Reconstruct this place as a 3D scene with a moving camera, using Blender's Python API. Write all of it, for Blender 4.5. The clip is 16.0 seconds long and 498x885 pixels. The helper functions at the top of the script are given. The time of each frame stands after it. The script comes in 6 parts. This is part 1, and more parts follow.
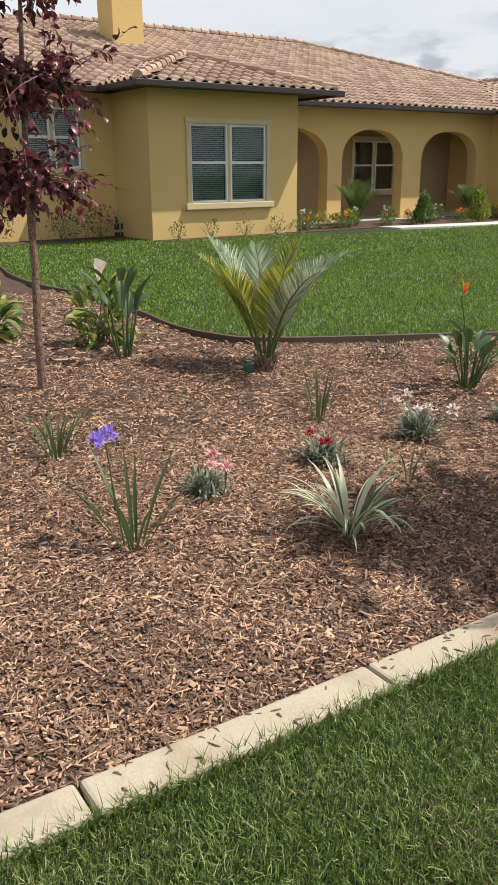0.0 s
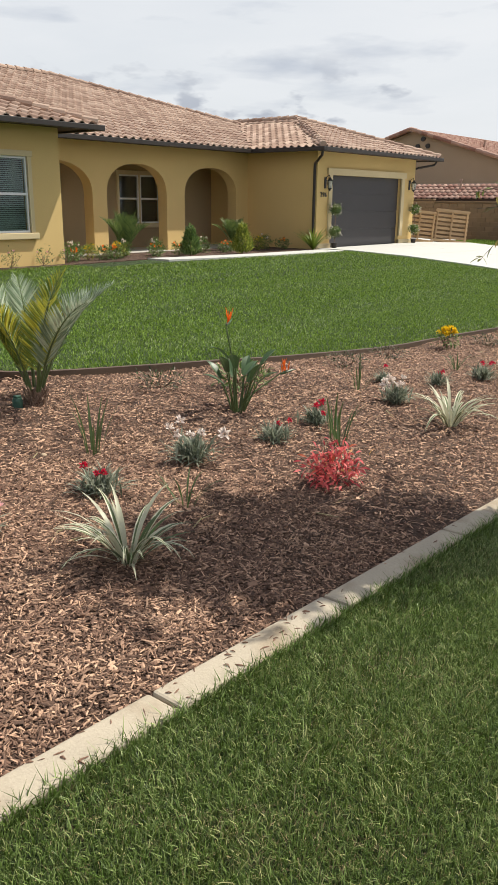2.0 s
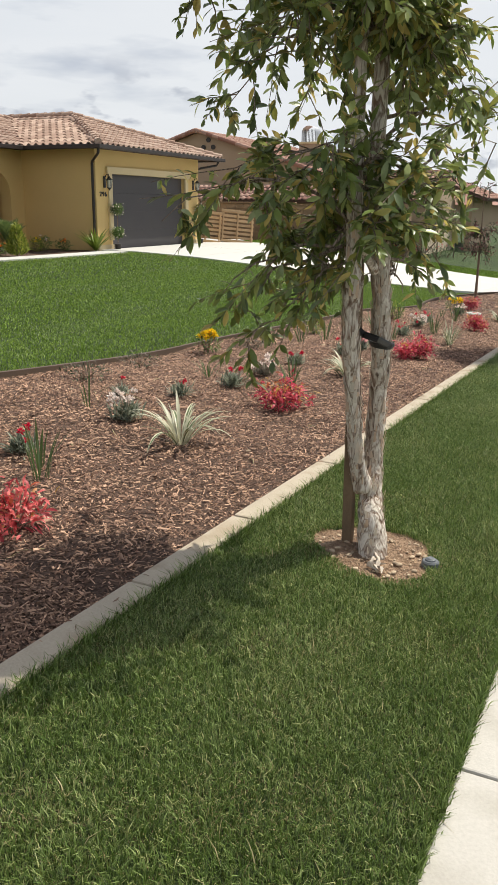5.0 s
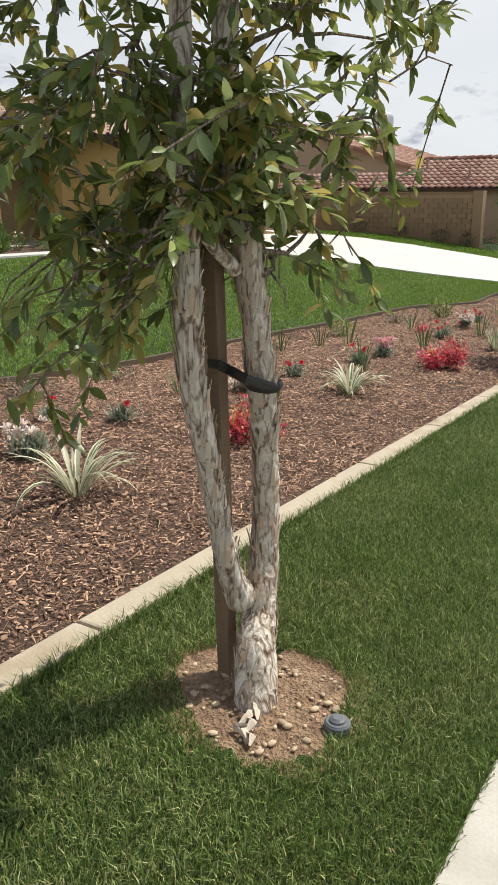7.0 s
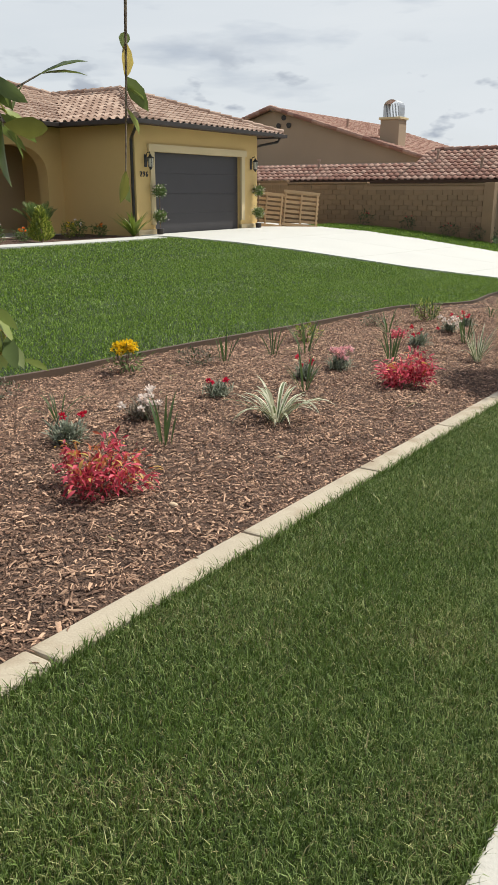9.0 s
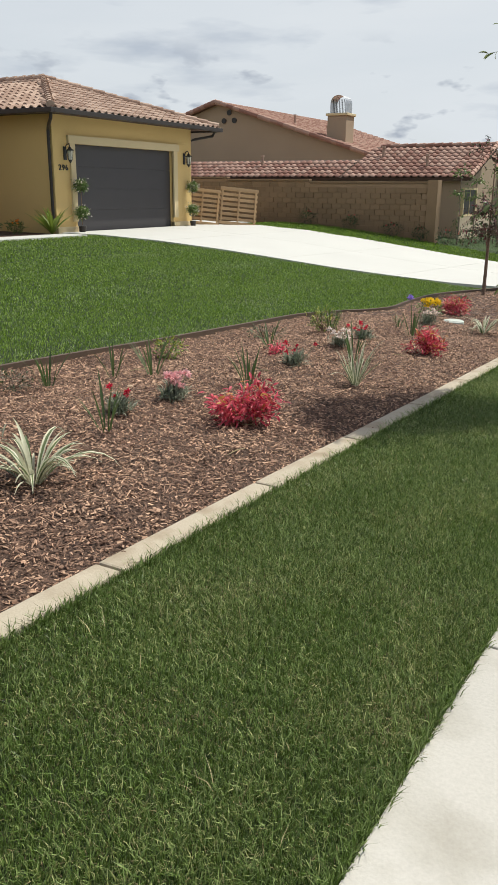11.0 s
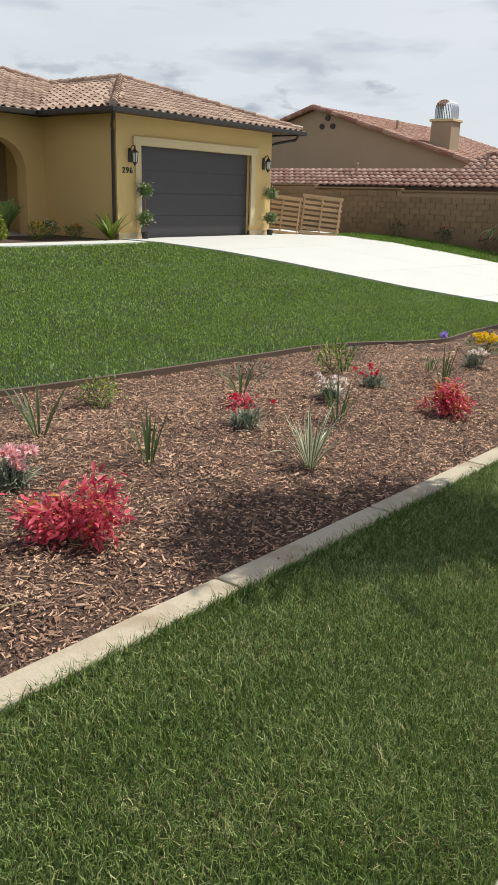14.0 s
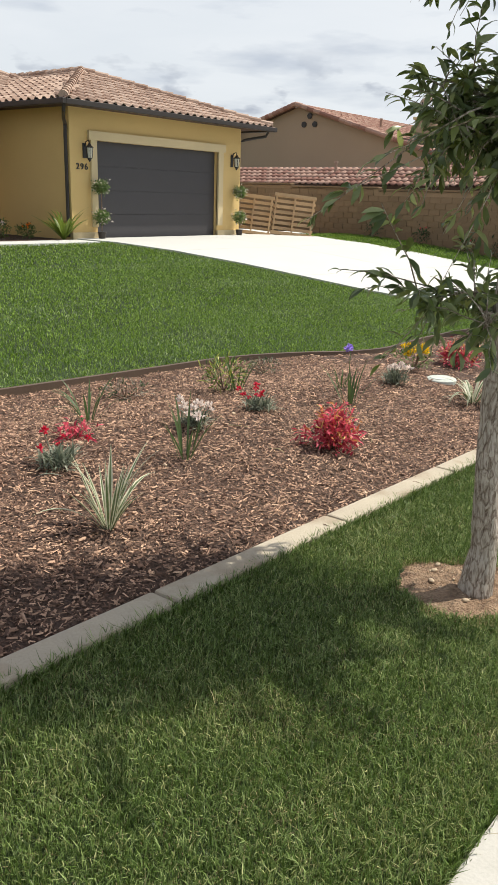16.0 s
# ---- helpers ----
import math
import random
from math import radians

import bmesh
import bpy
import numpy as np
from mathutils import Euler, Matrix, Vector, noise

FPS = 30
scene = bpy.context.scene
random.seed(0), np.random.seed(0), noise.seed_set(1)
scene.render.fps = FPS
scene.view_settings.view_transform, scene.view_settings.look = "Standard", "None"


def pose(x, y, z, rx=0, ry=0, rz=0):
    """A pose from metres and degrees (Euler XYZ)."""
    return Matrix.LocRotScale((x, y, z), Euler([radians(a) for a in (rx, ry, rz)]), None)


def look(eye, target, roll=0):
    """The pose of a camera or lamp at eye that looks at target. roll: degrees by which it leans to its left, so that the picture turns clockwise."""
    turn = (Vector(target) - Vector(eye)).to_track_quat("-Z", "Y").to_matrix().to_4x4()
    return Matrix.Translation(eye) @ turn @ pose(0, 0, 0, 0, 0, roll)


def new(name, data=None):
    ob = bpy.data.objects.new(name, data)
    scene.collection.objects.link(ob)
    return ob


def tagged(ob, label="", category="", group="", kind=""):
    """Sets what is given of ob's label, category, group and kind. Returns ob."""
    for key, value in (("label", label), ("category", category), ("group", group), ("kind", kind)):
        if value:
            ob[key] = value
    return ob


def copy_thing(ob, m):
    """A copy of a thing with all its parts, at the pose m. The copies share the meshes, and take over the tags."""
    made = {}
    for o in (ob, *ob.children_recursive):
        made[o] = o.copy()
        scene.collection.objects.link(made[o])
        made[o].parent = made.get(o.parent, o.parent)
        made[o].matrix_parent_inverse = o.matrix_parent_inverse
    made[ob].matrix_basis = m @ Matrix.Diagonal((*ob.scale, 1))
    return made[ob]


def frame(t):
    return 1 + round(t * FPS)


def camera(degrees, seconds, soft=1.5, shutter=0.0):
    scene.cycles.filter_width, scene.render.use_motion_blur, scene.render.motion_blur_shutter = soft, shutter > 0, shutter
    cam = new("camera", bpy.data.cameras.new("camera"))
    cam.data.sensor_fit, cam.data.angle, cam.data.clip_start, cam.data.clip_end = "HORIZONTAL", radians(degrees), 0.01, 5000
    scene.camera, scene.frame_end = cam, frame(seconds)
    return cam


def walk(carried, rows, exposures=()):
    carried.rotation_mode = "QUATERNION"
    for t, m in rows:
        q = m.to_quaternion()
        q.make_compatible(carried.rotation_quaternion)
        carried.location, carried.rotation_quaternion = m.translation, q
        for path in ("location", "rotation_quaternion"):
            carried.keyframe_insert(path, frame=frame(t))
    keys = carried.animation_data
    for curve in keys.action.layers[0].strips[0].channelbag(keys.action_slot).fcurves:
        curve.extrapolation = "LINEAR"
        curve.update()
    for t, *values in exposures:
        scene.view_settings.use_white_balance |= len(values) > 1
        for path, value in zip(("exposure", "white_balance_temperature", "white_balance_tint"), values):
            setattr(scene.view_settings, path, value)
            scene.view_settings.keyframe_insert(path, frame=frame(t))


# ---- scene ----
cam = camera(34.7, 16.0, soft=1.0)

PATH = [
    (0, (0.95, 0.868, 1.695), (2.025, 2.425, 1.047), -0.4),
    (0.5, (0.948, 0.862, 1.695), (2.125, 2.355, 1.074), -0.0),
    (1, (0.951, 0.849, 1.7), (2.21, 2.283, 1.1), 0.0),
    (1.5, (0.961, 0.834, 1.7), (2.32, 2.182, 1.122), 0.4),
    (2, (0.977, 0.818, 1.695), (2.46, 2.031, 1.119), 0.5),
    (2.5, (0.987, 0.816, 1.69), (2.566, 1.901, 1.116), 0.7),
    (3, (1.003, 0.806, 1.689), (2.639, 1.811, 1.129), 0.6),
    (3.5, (1.099, 0.745, 1.692), (2.772, 1.682, 1.127), -0.9),
    (4, (1.283, 0.693, 1.685), (2.959, 1.625, 1.12), -1.3),
    (4.5, (1.567, 0.693, 1.653), (3.28, 1.556, 1.086), -0.1),
    (4.7, (1.693, 0.681, 1.658), (3.424, 1.507, 1.09), 0.7),
    (6.8, (3.296, 0.536, 1.579), (4.945, 1.505, 0.993), -0.4),
    (7, (3.447, 0.522, 1.579), (5.078, 1.52, 0.992), -0.2),
    (7.5, (3.852, 0.54, 1.546), (5.482, 1.535, 0.953), 0.3),
    (8, (4.24, 0.536, 1.535), (5.876, 1.517, 0.932), -0.4),
    (8.5, (4.573, 0.503, 1.543), (6.153, 1.572, 0.942), -0.2),
    (9, (4.96, 0.556, 1.489), (6.564, 1.587, 0.888), -0.0),
    (9.5, (5.393, 0.499, 1.454), (7.062, 1.413, 0.837), -2.5),
    (9.7, (5.582, 0.461, 1.442), (7.251, 1.377, 0.828), -2.2),
    (11.8, (7.263, 0.362, 1.424), (8.907, 1.326, 0.817), 1.5),
    (12, (7.416, 0.368, 1.426), (9.065, 1.322, 0.818), 1.3),
    (12.5, (7.805, 0.342, 1.411), (9.426, 1.342, 0.798), -0.1),
    (13, (8.17, 0.368, 1.398), (9.727, 1.462, 0.782), 1.3),
    (13.5, (8.566, 0.45, 1.406), (10.126, 1.549, 0.807), 2.3),
    (14, (8.946, 0.422, 1.392), (10.456, 1.594, 0.803), 1.6),
    (14.5, (9.283, 0.396, 1.374), (10.775, 1.589, 0.781), 1.8),
    (15, (9.655, 0.416, 1.378), (11.214, 1.53, 0.805), 1.7),
    (15.5, (10.038, 0.364, 1.351), (11.574, 1.513, 0.785), 0.8),
    (16, (10.413, 0.325, 1.324), (11.925, 1.496, 0.739), 1.7),
]
walk(cam, [(t, look(eye, target, roll)) for t, eye, target, roll in PATH],
     [(0.0, 0.10, 6500, 8), (4.5, 0.09, 6500, 8), (7.5, 0.08, 6450, 7), (9.0, -0.03, 6350, 6), (12.0, -0.08, 6300, 6), (14.0, -0.02, 6300, 6), (16.0, 0.13, 6400, 7)])

# ---- sky and sun ----
SUN = Vector((0.47, -0.27, 0.84)).normalized()
SUN_ELEV = math.asin(SUN.z)


def build_world():
    w = bpy.data.worlds.new("sky")
    scene.world = w
    w.use_nodes = True
    nt = w.node_tree
    nt.nodes.clear()
    N = nt.nodes.new
    L = nt.links.new
    out = N("ShaderNodeOutputWorld")
    bg = N("ShaderNodeBackground")
    sky = N("ShaderNodeTexSky")
    sky.sky_type = "NISHITA"
    sky.sun_disc = False
    sky.sun_elevation = SUN_ELEV
    sky.sun_rotation = math.atan2(SUN.x, SUN.y)
    sky.air_density, sky.dust_density = 1.0, 2.0
    bg.inputs["Strength"].default_value = 0.1
    # thin broken cloud over the blue
    co = N("ShaderNodeTexCoord")
    mp = N("ShaderNodeMapping")
    mp.inputs["Scale"].default_value = (1.0, 1.0, 5.0)
    n1 = N("ShaderNodeTexNoise")
    n1.inputs["Scale"].default_value = 2.2
    n1.inputs["Detail"].default_value = 7
    n1.inputs["Roughness"].default_value = 0.55
    n1.inputs["Distortion"].default_value = 0.4
    r1 = N("ShaderNodeValToRGB")
    r1.color_ramp.elements[0].position, r1.color_ramp.elements[1].position = 0.30, 0.62
    r1.color_ramp.elements[0].color = (0.84, 0.84, 0.84, 1)
    r1.color_ramp.elements[1].color = (0.98, 0.98, 0.98, 1)
    cloud = N("ShaderNodeRGB")
    cloud.outputs[0].default_value = (8.0, 8.12, 8.45, 1)
    mix = N("ShaderNodeMixRGB")
    # darker cloud bases low over the horizon
    mp2 = N("ShaderNodeMapping")
    mp2.inputs["Scale"].default_value = (1.0, 1.0, 4.5)
    n2 = N("ShaderNodeTexNoise")
    n2.inputs["Scale"].default_value = 4.4
    n2.inputs["Detail"].default_value = 5
    n2.inputs["Roughness"].default_value = 0.5
    r2 = N("ShaderNodeValToRGB")
    r2.color_ramp.elements[0].position, r2.color_ramp.elements[1].position = 0.56, 0.70
    r2.color_ramp.elements[0].color = (1, 1, 1, 1)
    r2.color_ramp.elements[1].color = (0.70, 0.73, 0.79, 1)
    mul = N("ShaderNodeMixRGB")
    mul.blend_type = "MULTIPLY"
    mul.inputs[0].default_value = 1
    # small dark-based cumulus just over the rooftops
    n3 = N("ShaderNodeTexNoise")
    n3.inputs["Scale"].default_value = 13.0
    n3.inputs["Detail"].default_value = 4
    mp3 = N("ShaderNodeMapping")
    mp3.inputs["Scale"].default_value = (1.0, 1.0, 2.6)
    r3 = N("ShaderNodeValToRGB")
    r3.color_ramp.elements[0].position, r3.color_ramp.elements[1].position = 0.585, 0.66
    sep = N("ShaderNodeSeparateXYZ")
    band = N("ShaderNodeValToRGB")
    band.color_ramp.elements[0].position, band.color_ramp.elements[1].position = 0.02, 0.06
    band.color_ramp.elements.new(0.11).color = (1, 1, 1, 1)
    band.color_ramp.elements.new(0.17).color = (0, 0, 0, 1)
    both = N("ShaderNodeMath")
    both.operation = "MULTIPLY"
    small = N("ShaderNodeMixRGB")
    small.inputs[2].default_value = (4.6, 4.9, 5.6, 1)
    L(co.outputs["Generated"], mp3.inputs[0])
    L(mp3.outputs[0], n3.inputs["Vector"])
    L(n3.outputs["Fac"], r3.inputs[0])
    L(co.outputs["Generated"], sep.inputs[0])
    L(sep.outputs["Z"], band.inputs[0])
    L(r3.outputs[0], both.inputs[0])
    L(band.outputs[0], both.inputs[1])
    L(both.outputs[0], small.inputs[0])
    L(co.outputs["Generated"], mp.inputs[0])
    L(mp.outputs[0], n1.inputs["Vector"])
    L(n1.outputs["Fac"], r1.inputs[0])
    L(co.outputs["Generated"], mp2.inputs[0])
    L(mp2.outputs[0], n2.inputs["Vector"])
    L(n2.outputs["Fac"], r2.inputs[0])
    L(cloud.outputs[0], mul.inputs[1])
    L(r2.outputs[0], mul.inputs[2])
    # cover thins to broken cloud with blue gaps higher up
    thin = N("ShaderNodeValToRGB")
    thin.color_ramp.elements[0].position, thin.color_ramp.elements[1].position = 0.22, 0.60
    thin.color_ramp.elements[0].color, thin.color_ramp.elements[1].color = (1, 1, 1, 1), (0.45, 0.45, 0.45, 1)
    cover = N("ShaderNodeMath")
    cover.operation = "MULTIPLY"
    L(sep.outputs["Z"], thin.inputs[0])
    L(r1.outputs[0], cover.inputs[0])
    L(thin.outputs[0], cover.inputs[1])
    L(cover.outputs[0], mix.inputs[0])
    L(sky.outputs[0], mix.inputs[1])
    L(mul.outputs[0], mix.inputs[2])
    L(mix.outputs[0], small.inputs[1])
    L(small.outputs[0], bg.inputs["Color"])
    L(bg.outputs[0], out.inputs[0])
    sun = new("sun", bpy.data.lights.new("sun", "SUN"))
    sun.data.energy, sun.data.angle, sun.data.color = 5.0, radians(0.6), (1.0, 0.94, 0.83)
    sun.matrix_world = look(tuple(SUN * 60), (0, 0, 0))


build_world()

# ---- materials ----
MATS = {}


def material(name, base, rough=0.8, metal=0.0, var=0.15, scale=8.0, fine=120.0, fine_var=0.1, bump=0.2, bump_dist=0.01,
             rand=0.0, island=0.0, tint=None, tint_scale=1.5, tint_lo=0.4, tint_hi=0.62, spec=0.5, trans=0.0):
    """A worn surface: a base colour, broad stains, fine grain, relief and, where asked, a change from piece to piece."""
    if name in MATS:
        return MATS[name]
    m = bpy.data.materials.new(name)
    m.use_nodes = True
    nt = m.node_tree
    p = nt.nodes["Principled BSDF"]
    N = nt.nodes.new
    L = nt.links.new
    co = N("ShaderNodeTexCoord")
    geo = N("ShaderNodeNewGeometry")
    broad = N("ShaderNodeTexNoise")
    broad.inputs["Scale"].default_value, broad.inputs["Detail"].default_value = scale, 5
    grain = N("ShaderNodeTexNoise")
    grain.inputs["Scale"].default_value, grain.inputs["Detail"].default_value = fine, 4
    for n in (broad, grain):
        L(geo.outputs["Position"], n.inputs["Vector"])

    def math_node(op, a, b):
        n = N("ShaderNodeMath")
        n.operation = op
        for k, v in enumerate((a, b)):
            if hasattr(v, "links"):
                L(v, n.inputs[k])
            else:
                n.inputs[k].default_value = v
        return n.outputs[0]

    val = math_node("ADD", math_node("MULTIPLY", math_node("SUBTRACT", broad.outputs["Fac"], 0.5), 2.4 * var),
                    math_node("MULTIPLY", math_node("SUBTRACT", grain.outputs["Fac"], 0.5), 2.4 * fine_var))
    if rand:
        oi = N("ShaderNodeObjectInfo")
        val = math_node("ADD", val, math_node("MULTIPLY", math_node("SUBTRACT", oi.outputs["Random"], 0.5), 2 * rand))
    if island:
        val = math_node("ADD", val, math_node("MULTIPLY", math_node("SUBTRACT", geo.outputs["Random Per Island"], 0.5), 2 * island))
    hsv = N("ShaderNodeHueSaturation")
    hsv.inputs["Color"].default_value = (*base, 1)
    if tint:
        t = N("ShaderNodeTexNoise")
        t.inputs["Scale"].default_value, t.inputs["Detail"].default_value = tint_scale, 4
        L(geo.outputs["Position"], t.inputs["Vector"])
        r = N("ShaderNodeValToRGB")
        r.color_ramp.elements[0].position, r.color_ramp.elements[1].position = tint_lo, tint_hi
        r.color_ramp.elements[0].color, r.color_ramp.elements[1].color = (*base, 1), (*tint, 1)
        src = t.outputs["Fac"]
        if island:
            src = math_node("ADD", math_node("MULTIPLY", src, 0.4), math_node("MULTIPLY", geo.outputs["Random Per Island"], 0.6))
        elif rand:
            src = math_node("ADD", math_node("MULTIPLY", src, 0.5), math_node("MULTIPLY", oi.outputs["Random"], 0.5))
        L(src, r.inputs[0])
        L(r.outputs[0], hsv.inputs["Color"])
    L(math_node("ADD", val, 1.0), hsv.inputs["Value"])
    L(hsv.outputs[0], p.inputs["Base Color"])
    p.inputs["Roughness"].default_value = rough
    p.inputs["Metallic"].default_value = metal
    p.inputs["Specular IOR Level"].default_value = spec
    if trans:
        p.inputs["Transmission Weight"].default_value = trans
    if bump:
        b = N("ShaderNodeBump")
        b.inputs["Strength"].default_value, b.inputs["Distance"].default_value = bump, bump_dist
        L(grain.outputs["Fac"], b.inputs["Height"])
        L(b.outputs[0], p.inputs["Normal"])
    MATS[name] = m
    return m


def leaf_material(name, base, tint=None, rough=0.5, island=0.3, back=0.35, tint_lo=0.4, tint_hi=0.62):
    """A leaf: matt-glossy, and light comes through it."""
    if name in MATS:
        return MATS[name]
    m = material(name, base, rough, var=0.1, scale=3, fine=60, fine_var=0.12, bump=0, island=island, tint=tint, tint_lo=tint_lo, tint_hi=tint_hi)
    nt = m.node_tree
    p = nt.nodes["Principled BSDF"]
    tr = nt.nodes.new("ShaderNodeBsdfTranslucent")
    mix = nt.nodes.new("ShaderNodeMixShader")
    mix.inputs[0].default_value = back
    src = p.inputs["Base Color"].links[0].from_socket
    nt.links.new(src, tr.inputs["Color"])
    nt.links.new(p.outputs[0], mix.inputs[1])
    nt.links.new(tr.outputs[0], mix.inputs[2])
    nt.links.new(mix.outputs[0], nt.nodes["Material Output"].inputs["Surface"])
    return m


STUCCO = material("stucco", (0.66, 0.465, 0.195), 0.92, var=0.06, scale=0.9, fine=45, fine_var=0.08, bump=0.5, bump_dist=0.006)
TRIM = material("stucco_trim", (0.62, 0.50, 0.30), 0.9, var=0.06, scale=1.5, fine=70, fine_var=0.08, bump=0.3, bump_dist=0.004)
TILE = material("clay_tile", (0.325, 0.212, 0.158), 0.85, var=0.06, scale=2.5, fine=40, fine_var=0.14, bump=0.3, rand=0.13, island=0.0,
                tint=(0.40, 0.285, 0.22))
TILE_LOOSE = material("clay_tile_joined", (0.325, 0.212, 0.158), 0.85, var=0.06, scale=2.5, fine=40, fine_var=0.14, bump=0.3, island=0.14,
                      tint=(0.40, 0.285, 0.22))
DECK = material("roof_deck", (0.10, 0.06, 0.045), 0.95, var=0.2, scale=5, fine=60)
BROWN = material("brown_paint", (0.026, 0.019, 0.016), 0.45, var=0.15, fine_var=0.06, bump=0.05)
# the stucco again, duller taupe and darkened: the porch's shade is in its colour
PORCH_SHADED = material("porch_stucco_shaded", (0.37, 0.265, 0.145), 0.92, var=0.06, scale=0.9, fine=45, fine_var=0.08, bump=0.5, bump_dist=0.006)
SOFFIT = material("brown_soffit", (0.09, 0.06, 0.04), 0.8)
DOOR = material("door_paint", (0.048, 0.044, 0.048), 0.5, var=0.08, scale=2, fine=90, fine_var=0.05, bump=0.08, bump_dist=0.003)
WHITE = material("white_vinyl", (0.78, 0.78, 0.76), 0.45, var=0.04, fine_var=0.03, bump=0.03)
BLIND = material("blind_slat", (0.36, 0.43, 0.40), 0.7, var=0.05, bump=0)
CONC = material("concrete", (0.47, 0.445, 0.405), 0.9, var=0.10, scale=1.3, fine=90, fine_var=0.10, bump=0.3, bump_dist=0.004,
                tint=(0.37, 0.345, 0.30), tint_scale=3.5, tint_lo=0.5, tint_hi=0.75)
DRIVE = material("drive_concrete", (0.53, 0.52, 0.49), 0.9, var=0.05, scale=0.7, fine=60, fine_var=0.06, bump=0.2, bump_dist=0.003)
STAIN = material("damp_stain", (0.26, 0.25, 0.22), 0.8, var=0.1, scale=20, fine=90, fine_var=0.1, bump=0.1)
KERB = material("kerb_concrete", (0.42, 0.36, 0.275), 0.92, var=0.12, scale=4.0, fine=110, fine_var=0.14, bump=0.4, bump_dist=0.004,
                tint=(0.30, 0.235, 0.16), tint_scale=5, tint_lo=0.5, tint_hi=0.75)
SOIL = material("mulch_bed", (0.075, 0.043, 0.030), 0.95, var=0.3, scale=7, fine=110, fine_var=0.5, bump=1.0, bump_dist=0.03,
                tint=(0.14, 0.082, 0.056), tint_scale=55)
CHIP = material("mulch_chip", (0.20, 0.112, 0.074), 0.8, var=0.2, scale=3, fine=150, fine_var=0.2, bump=0.3, island=0.55,
                tint=(0.49, 0.32, 0.213), tint_scale=2.5, tint_lo=0.5, tint_hi=0.95)
DIRT = material("tree_soil", (0.235, 0.145, 0.088), 0.97, var=0.35, scale=14, fine=80, fine_var=0.6, bump=1.0, bump_dist=0.04,
                tint=(0.36, 0.24, 0.15), tint_scale=25)
ROCK = material("pebble", (0.46, 0.35, 0.24), 0.9, var=0.2, scale=20, fine=120, rand=0.25)
EDGING = material("plastic_edging", (0.085, 0.055, 0.036), 0.7, var=0.2, scale=3, fine=60)
TURF = material("turf", (0.030, 0.052, 0.012), 0.95, var=0.25, scale=1.6, fine=160, fine_var=0.5, bump=1.0, bump_dist=0.03,
                tint=(0.045, 0.08, 0.016), tint_scale=0.6)
BLADE = leaf_material("grass_blade", (0.118, 0.188, 0.034), (0.26, 0.315, 0.125), rough=0.36, island=0.5, back=0.25, tint_lo=0.5, tint_hi=0.85)
BLADE_Y = leaf_material("grass_blade_yellow", (0.20, 0.245, 0.055), (0.37, 0.38, 0.17), rough=0.45, island=0.5, back=0.25)
THATCH = leaf_material("grass_thatch", (0.16, 0.12, 0.055), (0.31, 0.25, 0.13), rough=0.7, island=0.4, back=0.2)
LAWN = leaf_material("lawn_blade", (0.128, 0.228, 0.018), (0.200, 0.300, 0.040), rough=0.65, island=0.35, back=0.3)
LAWN_PALE = leaf_material("lawn_blade_pale", (0.15, 0.235, 0.045), (0.30, 0.37, 0.15), rough=0.5, island=0.35, back=0.3)
STRAW = leaf_material("straw", (0.42, 0.36, 0.19), island=0.3, back=0.2)
BLOCK = material("block_wall", (0.235, 0.155, 0.090), 0.95, var=0.08, scale=3, fine=50, fine_var=0.15, bump=0.4, rand=0.1)
MORTAR = material("mortar", (0.31, 0.21, 0.13), 0.97, var=0.1)
PLASTER = material("far_plaster", (0.37, 0.275, 0.19), 0.95, var=0.08, scale=0.5, fine=30, fine_var=0.05, bump=0.2)
STONE = material("stone_facing", (0.45, 0.37, 0.27), 0.95, var=0.2, scale=5, fine=60, rand=0.2)
WOOD = material("pallet_wood", (0.46, 0.31, 0.17), 0.85, var=0.15, scale=6, fine=90, fine_var=0.15, rand=0.15)
STAKE_WOOD = material("stake_wood", (0.17, 0.115, 0.07), 0.85, var=0.2, scale=12, fine=120, fine_var=0.2, bump=0.4)
METAL = material("dull_metal", (0.45, 0.46, 0.48), 0.4, metal=0.9, var=0.1)
BLACK = material("black_plastic", (0.02, 0.02, 0.021), 0.45, var=0.1, bump=0.05)
GREY = material("grey_plastic", (0.12, 0.13, 0.14), 0.5, var=0.2, scale=20, fine=120, bump=0.2)
LID = material("valve_lid", (0.50, 0.53, 0.48), 0.7, var=0.1)
GREENBOX = material("green_plastic", (0.03, 0.09, 0.06), 0.5)
LAMPGLASS = material("lamp_glass", (0.62, 0.60, 0.52), 0.3, var=0.05, bump=0)


def glass_material():
    m = bpy.data.materials.new("window_glass")
    m.use_nodes = True
    p = m.node_tree.nodes["Principled BSDF"]
    p.inputs["Base Color"].default_value = (0.75, 0.85, 0.82, 1)
    p.inputs["Roughness"].default_value = 0.02
    p.inputs["Transmission Weight"].default_value = 1.0
    p.inputs["IOR"].default_value = 1.4
    p.inputs["Specular IOR Level"].default_value = 0.15
    return m


